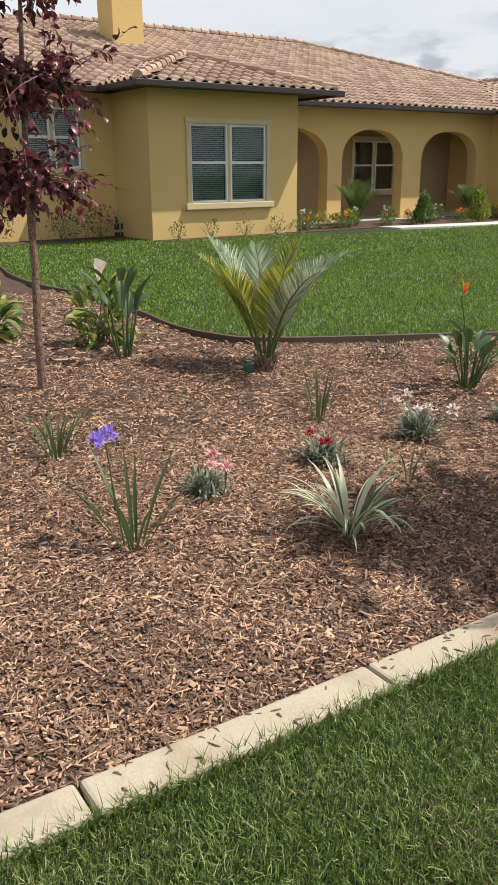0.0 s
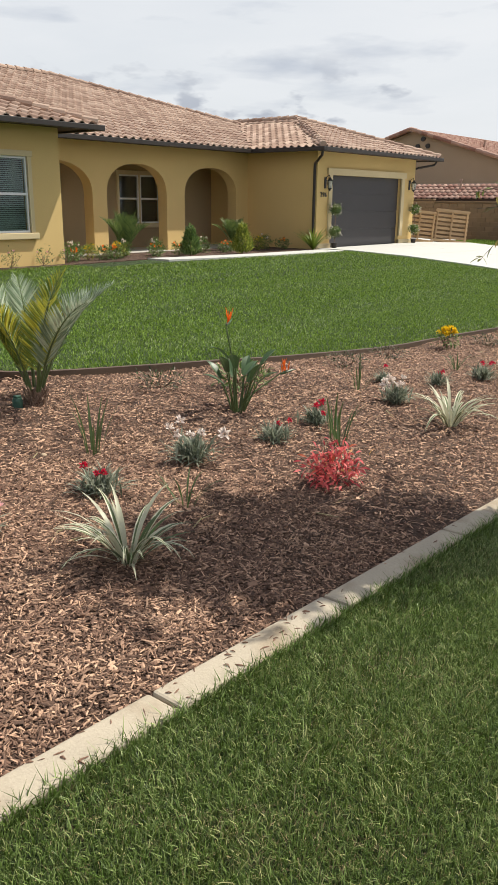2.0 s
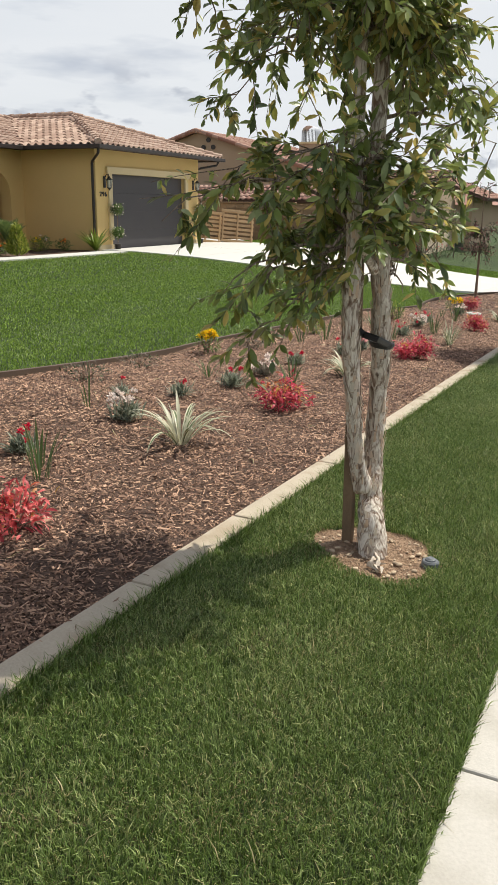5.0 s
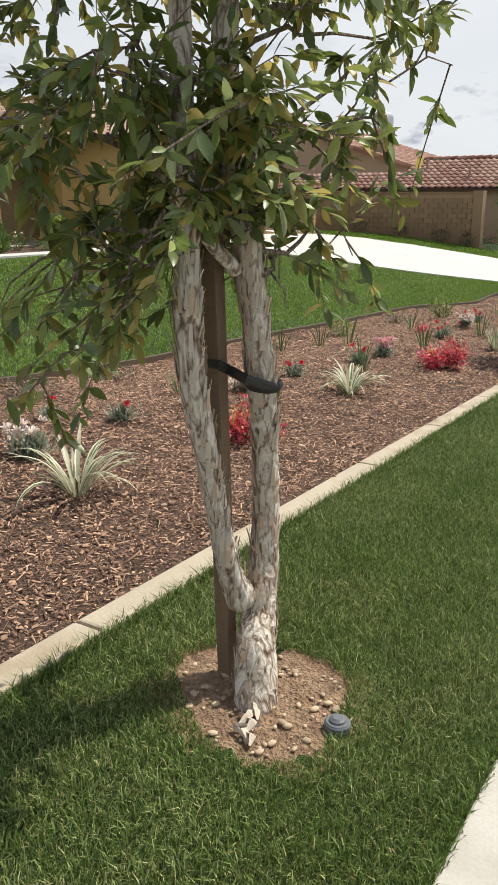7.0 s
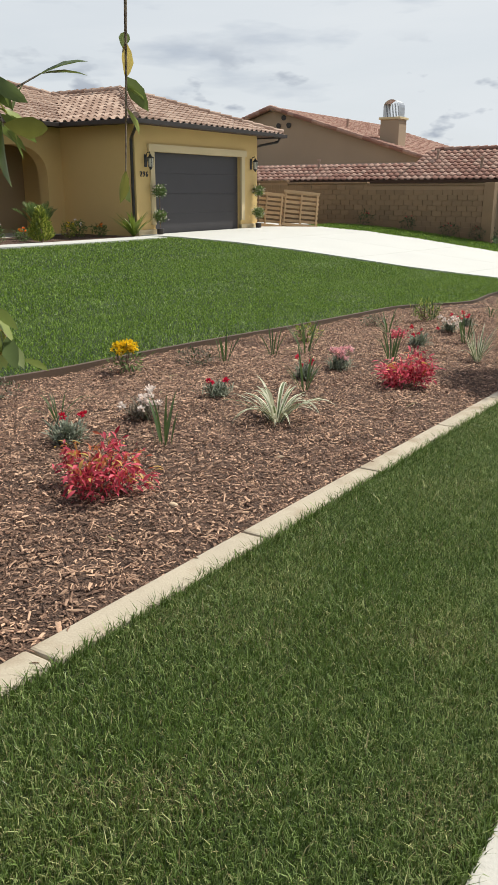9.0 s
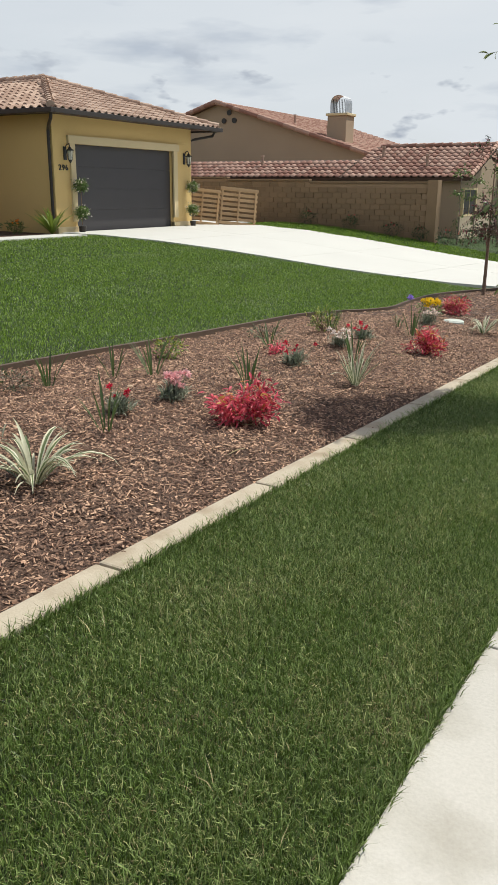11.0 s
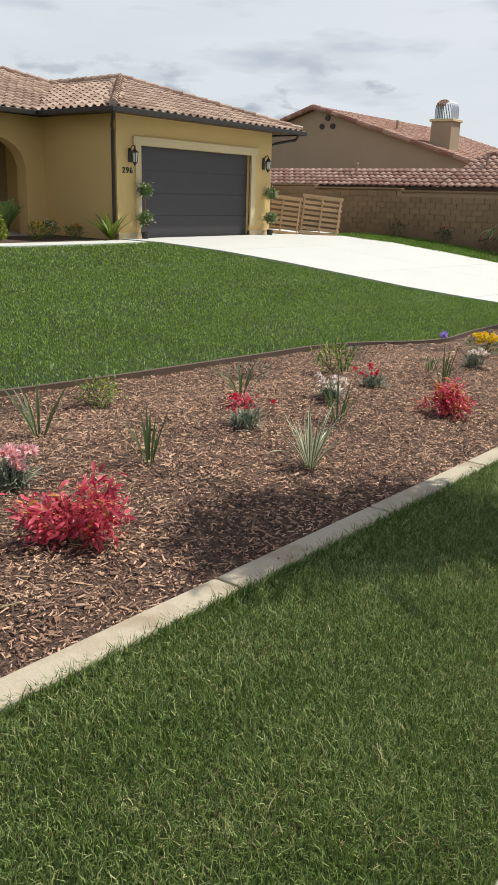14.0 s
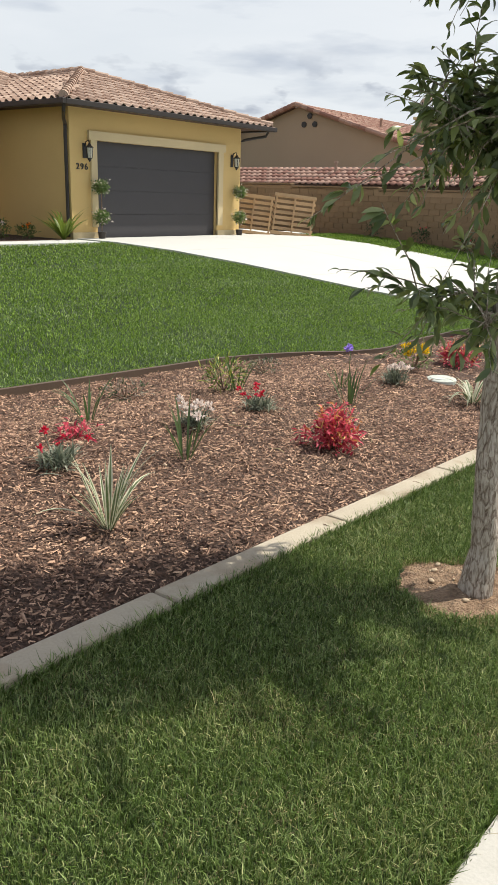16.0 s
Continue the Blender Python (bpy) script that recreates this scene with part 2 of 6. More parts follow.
def bark_material(name, light, dark, stretch=(26, 26, 7)):
    """Peeling bark: long wavy flakes with dark gaps between."""
    m = bpy.data.materials.new(name)
    m.use_nodes = True
    nt = m.node_tree
    p = nt.nodes["Principled BSDF"]
    N, L = nt.nodes.new, nt.links.new
    geo, mp, no, ra, bu = N("ShaderNodeNewGeometry"), N("ShaderNodeMapping"), N("ShaderNodeTexNoise"), N("ShaderNodeValToRGB"), N("ShaderNodeBump")
    vo = N("ShaderNodeTexVoronoi")
    vo.feature = "DISTANCE_TO_EDGE"
    mp.inputs["Scale"].default_value = stretch
    no.inputs["Scale"].default_value, no.inputs["Detail"].default_value, no.inputs["Distortion"].default_value = 1.0, 6, 1.6
    vo.inputs["Scale"].default_value = 1.1
    L(geo.outputs["Position"], mp.inputs[0])
    L(mp.outputs[0], no.inputs["Vector"])
    add = N("ShaderNodeMixRGB")
    add.inputs[0].default_value = 0.45
    L(mp.outputs[0], add.inputs[1])
    L(no.outputs["Color"], add.inputs[2])
    L(add.outputs[0], vo.inputs["Vector"])
    e = ra.color_ramp.elements
    e[0].position, e[0].color = 0.36, (*dark, 1)
    e[1].position, e[1].color = 0.56, (*light, 1)
    mid = ra.color_ramp.elements.new(0.45)
    mid.color = (*[0.45 * a + 0.55 * b for a, b in zip(light, dark)], 1)
    L(no.outputs["Fac"], ra.inputs[0])
    gap = N("ShaderNodeValToRGB")
    gap.color_ramp.elements[0].position, gap.color_ramp.elements[1].position = 0.0, 0.09
    gap.color_ramp.elements[0].color, gap.color_ramp.elements[1].color = (0.35, 0.28, 0.22, 1), (1, 1, 1, 1)
    mul = N("ShaderNodeMixRGB")
    mul.blend_type = "MULTIPLY"
    mul.inputs[0].default_value = 0.8
    L(vo.outputs["Distance"], gap.inputs[0])
    L(ra.outputs[0], mul.inputs[1])
    L(gap.outputs[0], mul.inputs[2])
    L(mul.outputs[0], p.inputs["Base Color"])
    bu.inputs["Strength"].default_value, bu.inputs["Distance"].default_value = 1.0, 0.012
    L(no.outputs["Fac"], bu.inputs["Height"])
    L(bu.outputs[0], p.inputs["Normal"])
    p.inputs["Roughness"].default_value = 0.9
    return m


GLASS = glass_material()
BARK = bark_material("paper_bark", (0.66, 0.60, 0.52), (0.22, 0.145, 0.10), (34, 34, 11))
FLAKE = leaf_material("bark_flake", (0.64, 0.57, 0.48), (0.46, 0.34, 0.25), rough=0.8, island=0.25, back=0.1)
BARK_GREY = bark_material("grey_bark", (0.30, 0.24, 0.19), (0.12, 0.09, 0.07), (60, 60, 12))
BARK_PALE = bark_material("pale_grey_bark", (0.50, 0.44, 0.37), (0.22, 0.17, 0.13), (50, 50, 14))
BARK_BROWN = bark_material("plum_bark", (0.30, 0.20, 0.14), (0.12, 0.07, 0.05), (80, 80, 40))

# ---- building helpers ----
def part(name, bm, mat, parent=None, label="", smooth=False):
    """Links a bmesh as one mesh object, under a thing or a part if one is given."""
    me = bpy.data.meshes.new(name)
    bm.to_mesh(me)
    bm.free()
    for m in (mat if isinstance(mat, (list, tuple)) else [mat]):
        me.materials.append(m)
    if smooth:
        me.polygons.foreach_set("use_smooth", [True] * len(me.polygons))
    ob = new(name, me)
    if parent:
        ob.parent = parent
    if label:
        ob["label"] = label
    return ob


def thing(name, at, label, category, group="", turn=0.0, kind=""):
    ob = new(name)
    ob.empty_display_size = 0.1
    ob.matrix_basis = Matrix.Translation(at) @ Matrix.Rotation(turn, 4, "Z")
    return tagged(ob, label, category, group, kind)


def box(bm, x0, x1, y0, y1, z0, z1, bevel=0.0, m=None):
    vs = [bm.verts.new(v) for v in ((x0, y0, z0), (x1, y0, z0), (x1, y1, z0), (x0, y1, z0), (x0, y0, z1), (x1, y0, z1), (x1, y1, z1), (x0, y1, z1))]
    fs = [bm.faces.new([vs[i] for i in f]) for f in ((0, 3, 2, 1), (4, 5, 6, 7), (0, 1, 5, 4), (1, 2, 6, 5), (2, 3, 7, 6), (3, 0, 4, 7))]
    if bevel:
        es = list({e for f in fs for e in f.edges})
        got = bmesh.ops.bevel(bm, geom=es, offset=bevel, segments=2, affect="EDGES", profile=0.5)
        vs = list({v for f in got["faces"] for v in f.verts} | {v for v in vs if v.is_valid})
    if m is not None:
        bmesh.ops.transform(bm, matrix=m, verts=vs)
    return vs


def boxes(*rows, bevel=0.0):
    bm = bmesh.new()
    for r in rows:
        box(bm, *r, bevel=bevel)
    return bm


def tube(bm, pts, radii, sides=8, cap=True, squash=1.0):
    """A round body along a line of points."""
    pts = [Vector(p) for p in pts]
    rings = []
    n = len(pts)
    side = None
    for i, p in enumerate(pts):
        d = (pts[min(i + 1, n - 1)] - pts[max(i - 1, 0)]).normalized()
        if side is None:
            side = d.orthogonal().normalized()
        side = (side - d * side.dot(d)).normalized()
        up = d.cross(side)
        r = radii[i] if isinstance(radii, (list, tuple)) else radii
        rings.append([bm.verts.new(p + (side * math.cos(a) + up * math.sin(a) * squash) * r) for a in (2 * math.pi * k / sides for k in range(sides))])
    for a, b in zip(rings, rings[1:]):
        for k in range(sides):
            bm.faces.new((a[k], a[(k + 1) % sides], b[(k + 1) % sides], b[k]))
    if cap:
        bm.faces.new(rings[0][::-1])
        bm.faces.new(rings[-1])
    return rings


def smoothstep(a, b, x):
    t = min(1.0, max(0.0, (x - a) / (b - a)))
    return t * t * (3 - 2 * t)


def ground(x, y):
    """The lie of the land: a slope along the street that levels out towards the house."""
    xs = max(-12.0, min(34.0, x))
    near = 0.209 - 0.0371 * xs + 0.0591 * max(-3.0, min(y, 6.0)) - 0.15 * smoothstep(3.7, 5.0, y) * smoothstep(6, 10, x)
    return near + (0.2 - near) * smoothstep(5.0, 16.5, y) ** 0.8


def lump(x, y, s, seed=0.0):
    return noise.noise((x * s + seed, y * s - seed, seed * 0.37))


def sheet(xs, ys, zf):
    bm = bmesh.new()
    g = [[bm.verts.new((x, y, zf(x, y))) for x in xs] for y in ys]
    for j in range(len(ys) - 1):
        for i in range(len(xs) - 1):
            bm.faces.new((g[j][i], g[j][i + 1], g[j + 1][i + 1], g[j + 1][i]))
    return bm


def spread(a, b, n):
    return [a + (b - a) * i / (n - 1) for i in range(n)]


def fast_mesh(name, verts, tris, mat, parent=None, label=""):
    """A mesh from arrays of corners and triangles."""
    me = bpy.data.meshes.new(name)
    verts, tris = np.asarray(verts, np.float32), np.asarray(tris, np.int32)
    me.vertices.add(len(verts))
    me.vertices.foreach_set("co", verts.ravel())
    me.loops.add(tris.size)
    me.loops.foreach_set("vertex_index", tris.ravel())
    me.polygons.add(len(tris))
    me.polygons.foreach_set("loop_start", np.arange(0, tris.size, 3, dtype=np.int32))
    me.update(calc_edges=True)
    me.materials.append(mat)
    ob = new(name, me)
    if parent:
        ob.parent = parent
    if label:
        ob["label"] = label
    return ob


def copies(unit_v, unit_t, mats):
    """One small shape set out at many poses, as arrays."""
    mats = np.asarray(mats)
    hom = np.c_[unit_v, np.ones(len(unit_v))]
    v = np.einsum("nij,kj->nki", mats, hom)[..., :3].reshape(-1, 3)
    t = (np.asarray(unit_t)[None] + (np.arange(len(mats)) * len(unit_v))[:, None, None]).reshape(-1, 3)
    return v, t


RNG = np.random.default_rng(7)
ground_np = np.vectorize(ground)


def blades(n, x, y, z, height, width, lean, simple=False):
    """Arrays of n grass blades that stand at x, y, z."""
    yaw, tilt = RNG.uniform(0, 2 * np.pi, n), RNG.uniform(0, 2 * np.pi, n)
    h = height * RNG.uniform(0.55, 1.25, n)
    w = width * RNG.uniform(0.7, 1.3, n) / 2
    le = lean * h * RNG.uniform(0.1, 1.3, n)
    base = np.stack([x, y, z], -1)
    side = np.stack([np.cos(yaw), np.sin(yaw), 0 * yaw], -1) * w[:, None]
    out = np.stack([np.cos(tilt), np.sin(tilt), 0 * yaw], -1) * le[:, None]
    up = np.stack([0 * h, 0 * h, h], -1)
    if simple:
        # two facets: a short upright foot and a tip that bends away
        knee = base + 0.22 * out + 0.55 * up
        v = np.stack([base, knee - side, knee + side, base + out + up * (1 - 0.3 * np.clip(lean, 0, 1.5))], 1)
        t = np.array([[0, 2, 1], [1, 2, 3]])
    else:
        mid = base + 0.35 * out + 0.6 * up
        v = np.stack([base - side, base + side, mid - 0.8 * side, mid + 0.8 * side, base + out + up * 0.95], 1)
        t = np.array([[0, 1, 3], [0, 3, 2], [2, 3, 4]])
    k = v.shape[1]
    return v.reshape(-1, 3), (t[None] + (np.arange(n) * k)[:, None, None]).reshape(-1, 3)


def leaf_shape(length, width, fold=0.15, bend=0.12):
    """A pointed leaf along +y, folded a little at its midrib."""
    v, t = [(0, 0, 0)], []
    for f, w, h in ((0.25, 0.72, 0.35), (0.55, 1.0, 0.45), (0.82, 0.58, -0.1)):
        z = h * bend * length
        v += [(-w * width / 2, f * length, z + fold * width * w), (0, f * length, z), (w * width / 2, f * length, z + fold * width * w)]
    v.append((0, length, -bend * length))
    t = [(0, 2, 1), (0, 3, 2), (7, 8, 10), (8, 9, 10)]
    for k in (1, 4):
        t += [(k, k + 1, k + 4), (k, k + 4, k + 3), (k + 1, k + 2, k + 5), (k + 1, k + 5, k + 4)]
    return np.array(v, float), np.array(t)


def frames_np(pos, ahead, up, size):
    """Poses with +y along ahead."""
    a = ahead / np.linalg.norm(ahead, axis=-1, keepdims=True)
    s = np.cross(a, up)
    s /= np.linalg.norm(s, axis=-1, keepdims=True) + 1e-9
    u = np.cross(s, a)
    m = np.zeros((len(pos), 4, 4))
    m[:, :3, 0], m[:, :3, 1], m[:, :3, 2], m[:, :3, 3] = s * size[:, None], a * size[:, None], u * size[:, None], pos
    m[:, 3, 3] = 1
    return m

# ---- the land ----
def kerb_in(x):
    return 2.42 - 0.0115 * x


def walk_edge(x):
    return 0.985 - 0.0115 * x


KERB_W = 0.13
EDGE = [(4.46, 6.2), (4.58, 6.05), (4.9, 5.9), (5.3, 5.78), (6.05, 5.58), (6.95, 5.42), (8.2, 5.42), (9.6, 5.46), (10.7, 5.48), (12.0, 5.45), (13.6, 5.38), (15.4, 5.35),
        (16.5, 5.33), (17.4, 5.15), (18.1, 4.9), (18.7, 4.78), (19.4, 4.86), (20.2, 4.94), (21.6, 4.97), (22.8, 4.7), (23.6, 3.9), (23.9, 2.3)]
SIDE = [(5.4, 16.5), (5.1, 14.0), (4.8, 12.5), (4.64, 11.0), (4.7, 9.7), (4.54, 7.95), (4.4, 7.2), (4.36, 6.7)]
EX, EY = np.array([p[0] for p in EDGE]), np.array([p[1] for p in EDGE])
SX, SY = np.array([p[0] for p in SIDE[::-1]] ), np.array([p[1] for p in SIDE[::-1]])


def edge_y(x):
    """The far side of the planted bed at x, along the street."""
    return np.interp(x, EX, EY, left=6.2, right=0.0)


def edge_x(y):
    """The side of the bed at y, where it runs up to the house."""
    return np.interp(y, np.r_[6.2, SY], np.r_[4.46, SX])


def in_bed(x, y, m=0.0):
    return np.where(y > 6.2, x < edge_x(y) - m, y < edge_y(x) - m)


def bed_z(x, y):
    edge = max(0.0, min(1.0, 1 - (y - 2.42 + 0.0115 * x) / 0.16))
    return ground(x, y) - 0.012 - 0.014 * edge + (1 - 0.8 * edge) * (0.022 * lump(x, y, 1.3) + 0.016 * lump(x, y, 5.0, 3.1))


g = part("ground", sheet([-400, -150, -60, -25, -12] + spread(-6, 36, 43) + [44, 60, 100, 200, 420],
                         [-400, -120, -40, -12, -6, -3] + spread(-2, 24, 53) + [30, 45, 80, 160, 420], lambda x, y: ground(x, y) - 0.035), TURF)
tagged(g, "green mown lawn ground around the house", "ground", kind="structure")

# the mulched bed, one sheet inside the edging
bm = bmesh.new()
def bed_strip(lines):
    prev = None
    for pts in lines:
        row = [bm.verts.new((x, y, bed_z(x, y))) for x, y in pts]
        if prev:
            for j in range(len(row) - 1):
                bm.faces.new((prev[j], row[j], row[j + 1], prev[j + 1]))
        prev = row


bed_strip([[(x, kerb_in(x) - 0.03 + (max(float(edge_y(x)), kerb_in(x) + 0.02) - kerb_in(x) + 0.03) * j / 27) for j in range(28)] for x in spread(-5, 23.85, 340)])
bed_strip([[(float(edge_x(y)) + (-5 - float(edge_x(y))) * j / 60, y) for j in range(61)] for y in spread(6.2, 16.4, 90)])
bmesh.ops.recalc_face_normals(bm, faces=bm.faces)
if sum(f.normal.z for f in bm.faces) < 0:
    bmesh.ops.reverse_faces(bm, faces=bm.faces)
tagged(part("planting_bed", bm, SOIL, smooth=True), "brown bark mulch bed between kerb and lawn", "ground", kind="structure")

# edging strip between bed and lawn
bm = bmesh.new()
pts = [Vector((x, y, 0)) for x, y in SIDE + EDGE]
fine = []
for i in range(len(pts) - 1):
    for s in range(6):
        u = s / 6
        p0, p1, p2, p3 = pts[max(i - 1, 0)], pts[i], pts[i + 1], pts[min(i + 2, len(pts) - 1)]
        fine.append(0.5 * ((2 * p1) + (p2 - p0) * u + (2 * p0 - 5 * p1 + 4 * p2 - p3) * u * u + (3 * p1 - p0 - 3 * p2 + p3) * u ** 3))
prev = None
for i, p in enumerate(fine):
    d = (fine[min(i + 1, len(fine) - 1)] - fine[max(i - 1, 0)]).normalized()
    n = Vector((-d.y, d.x, 0)) * 0.014
    z = ground(p.x, p.y)
    ring = [bm.verts.new((p.x + s * n.x, p.y + s * n.y, z + h)) for s, h in ((-1, -0.1), (-1, 0.038), (1, 0.042), (1, -0.1))]
    if prev:
        for k in range(3):
            bm.faces.new((prev[k], ring[k], ring[k + 1], prev[k + 1]))
    prev = ring
tagged(part("lawn_edging", bm, EDGING), "dark brown bender board edging between mulch and lawn", "edging", kind="structure")

# concrete kerb in cast lengths
kerb = tagged(new("kerb"), "weathered pale concrete mow kerb beside the mulch", "kerb", kind="structure")
JOINTS = [-4.1, -3.1, -2.1, -1.1, -0.2, 0.55, 1.49, 2.43, 3.35, 4.36, 5.27, 6.44, 7.66, 8.83, 10.05, 11.16, 12.36, 13.55, 14.75, 15.95, 17.15, 18.35, 19.6, 20.8, 22.0, 23.2]
for x0, x1 in zip(JOINTS, JOINTS[1:]):
    bm = bmesh.new()
    box(bm, x0 + 0.006, x1 - 0.006, -KERB_W, 0, -0.15, 0, bevel=0.012)
    for v in bm.verts:
        v.co.y += kerb_in(v.co.x)
        v.co.z += ground(v.co.x, 2.3) + 0.002
    part("kerb_length", bm, KERB, kerb)

# the pavement, in slabs
walk_ob = tagged(new("pavement"), "pale grey broom-finished concrete footpath", "pavement", kind="structure")
WJ = [-4.9 + 1.765 * k for k in range(17)]
for x0, x1 in zip(WJ, WJ[1:]):
    bm = bmesh.new()
    box(bm, x0 + 0.005, x1 - 0.005, -1.55, 0, -0.12, 0, bevel=0.008)
    for v in bm.verts:
        v.co.y += walk_edge(v.co.x)
        v.co.z += ground(v.co.x, 0.5) + 0.004
    part("slab", bm, CONC, walk_ob)


def slab_patch(name, outline, lift, mat, parent, depth=0.12):
    """A cast slab with the given outline that follows the ground."""
    bm = bmesh.new()
    top = [bm.verts.new((x, y, ground(x, y) + lift)) for x, y in outline]
    low = [bm.verts.new((x, y, ground(x, y) + lift - depth)) for x, y in outline]
    bm.faces.new(top)
    for i in range(len(top)):
        j = (i + 1) % len(top)
        bm.faces.new((top[i], low[i], low[j], top[j]))
    return part(name, bm, mat, parent)


drive = tagged(new("driveway"), "wide white concrete driveway to the garage", "driveway", kind="structure")
ys = [16.93, 15.5, 13.5, 11.5, 9.8, 8.2, 6.8, 5.6, 4.6, 3.6, 2.2, 0.9]
left = [24.35, 24.4, 24.38, 24.35, 24.25, 24.1, 24.15, 24.35, 24.6, 24.7, 24.7, 24.7]
for i in range(len(ys) - 1):
    y1, y0 = ys[i], ys[i + 1] + (0.012 if i % 2 else 0.0)
    for a, b in ((0.0, 0.5), (0.5, 1.0)):
        gap = 0.012 if b == 0.5 else 0
        l1, l0 = left[i], left[i + 1]
        slab_patch("slab", [(l0 + (33.3 - l0) * a, y0), (l0 + (33.3 - l0) * b - gap, y0), (l1 + (33.3 - l1) * b - gap, y1), (l1 + (33.3 - l1) * a, y1)], 0.012, DRIVE, drive)
slab_patch("slab", [(31.1, 16.94), (35.2, 16.94), (35.2, 22.0), (31.1, 22.0)], 0.01, DRIVE, drive)
path = tagged(new("front_path"), "narrow white concrete path along the house front", "path", kind="structure")
for x0, x1 in zip([16.6, 18.4, 20.2, 22.0], [18.39, 20.19, 21.99, 24.0]):
    def mid(x):
        return 16.35 - 0.28 * smoothstep(17, 23, x) + 0.5 * smoothstep(19.5, 16.5, x)
    slab_patch("slab", [(x0, mid(x0) - 0.42), (x1, mid(x1) - 0.42), (x1, mid(x1) + 0.42), (x0, mid(x0) + 0.42)], 0.015, DRIVE, path)

# bare earth strip of planting along the house front
front_bed = slab_patch("front_bed", [(13.9, 17.2), (16.5, 17.3), (24.1, 16.6), (24.2, 19.95), (13.9, 19.95)], -0.012, SOIL, None)
tagged(front_bed, "dark mulch planting bed along the house", "ground", kind="structure")
left_bed = slab_patch("front_bed", [(5.0, 18.3), (9.7, 18.3), (9.8, 17.0), (13.9, 17.0), (13.9, 17.38), (9.83, 17.38), (9.83, 19.15), (5.0, 19.15)], -0.012, SOIL, None)
tagged(left_bed, "dark mulch planting bed along the house", "ground", kind="structure")

# ---- the house ----
house = thing("house", (0, 0, 0), "single-storey tan stucco house with clay tile roof", "house")
Z0, ZT = 0.05, 3.40
SL, EAVE = 0.325, 3.44
RECTS = {"bay": (9.2, 14.55, 16.7, 27.0), "left": (-3.0, 14.55, 18.5, 31.0), "main": (2.0, 31.0, 19.3, 37.2), "garage": (23.55, 31.75, 16.3, 30.0)}


def hip(x, y, r):
    return min(x - r[0], r[1] - x, y - r[2], r[3] - y)


def roof_h(x, y):
    return max(hip(x, y, r) for r in RECTS.values())


def wall_run(name, x0, x1, y0, y1, holes=(), z0=Z0, z1=ZT, along="x", mat=None):
    """A wall in one piece with openings through it; holes: (from, to, sill, head)."""
    bm = bmesh.new()
    us = sorted({x0, x1, *[h[0] for h in holes], *[h[1] for h in holes]}) if along == "x" else sorted({y0, y1, *[h[0] for h in holes], *[h[1] for h in holes]})
    zs = sorted({z0, z1, *[h[2] for h in holes], *[h[3] for h in holes]})
    for a, b in zip(us, us[1:]):
        for c, d in zip(zs, zs[1:]):
            if any(h[0] <= a and b <= h[1] and h[2] <= c and d <= h[3] for h in holes):
                continue
            box(bm, *((a, b, y0, y1) if along == "x" else (x0, x1, a, b)), c, d)
    bmesh.ops.remove_doubles(bm, verts=bm.verts, dist=0.0005)
    bm.verts.index_update()
    seen = {}
    for f in bm.faces:
        seen.setdefault(tuple(sorted(v.index for v in f.verts)), []).append(f)
    bmesh.ops.delete(bm, geom=[f for fs in seen.values() if len(fs) > 1 for f in fs], context="FACES_ONLY")
    return part(name, bm, mat or STUCCO, house)


W1 = (10.80, 12.92, 0.97, 2.69)
W2 = (7.6, 8.93, 1.75, 3.05)
W3 = (19.67, 21.56, 0.99, 2.57)
wall_run("wall", 9.76, 13.88, 17.40, 17.62, [W1])
wall_run("wall", 9.76, 9.98, 17.62, 19.2, along="y")
wall_run("wall", 0.0, 9.98, 19.2, 19.42, [W2])
wall_run("wall", 13.66, 13.88, 17.62, 21.8, along="y")
# back wall under the porch, with part of its shade painted in
wall_run("wall", 13.0, 24.25, 21.8, 22.0, [W3], mat=PORCH_SHADED)
wall_run("wall", 24.25, 24.47, 16.98, 21.8, along="y")
wall_run("wall", 24.47, 31.05, 16.98, 17.2, [(25.1, 29.95, Z0, 2.64)])
wall_run("wall", 30.83, 31.05, 17.2, 29.4, along="y")
wall_run("wall", -2.0, 0.0, 19.2, 19.42)
wall_run("wall", -2.2, -2.0, 19.2, 30.0, along="y")
wall_run("wall", -2.2, 31.05, 30.0, 30.2)


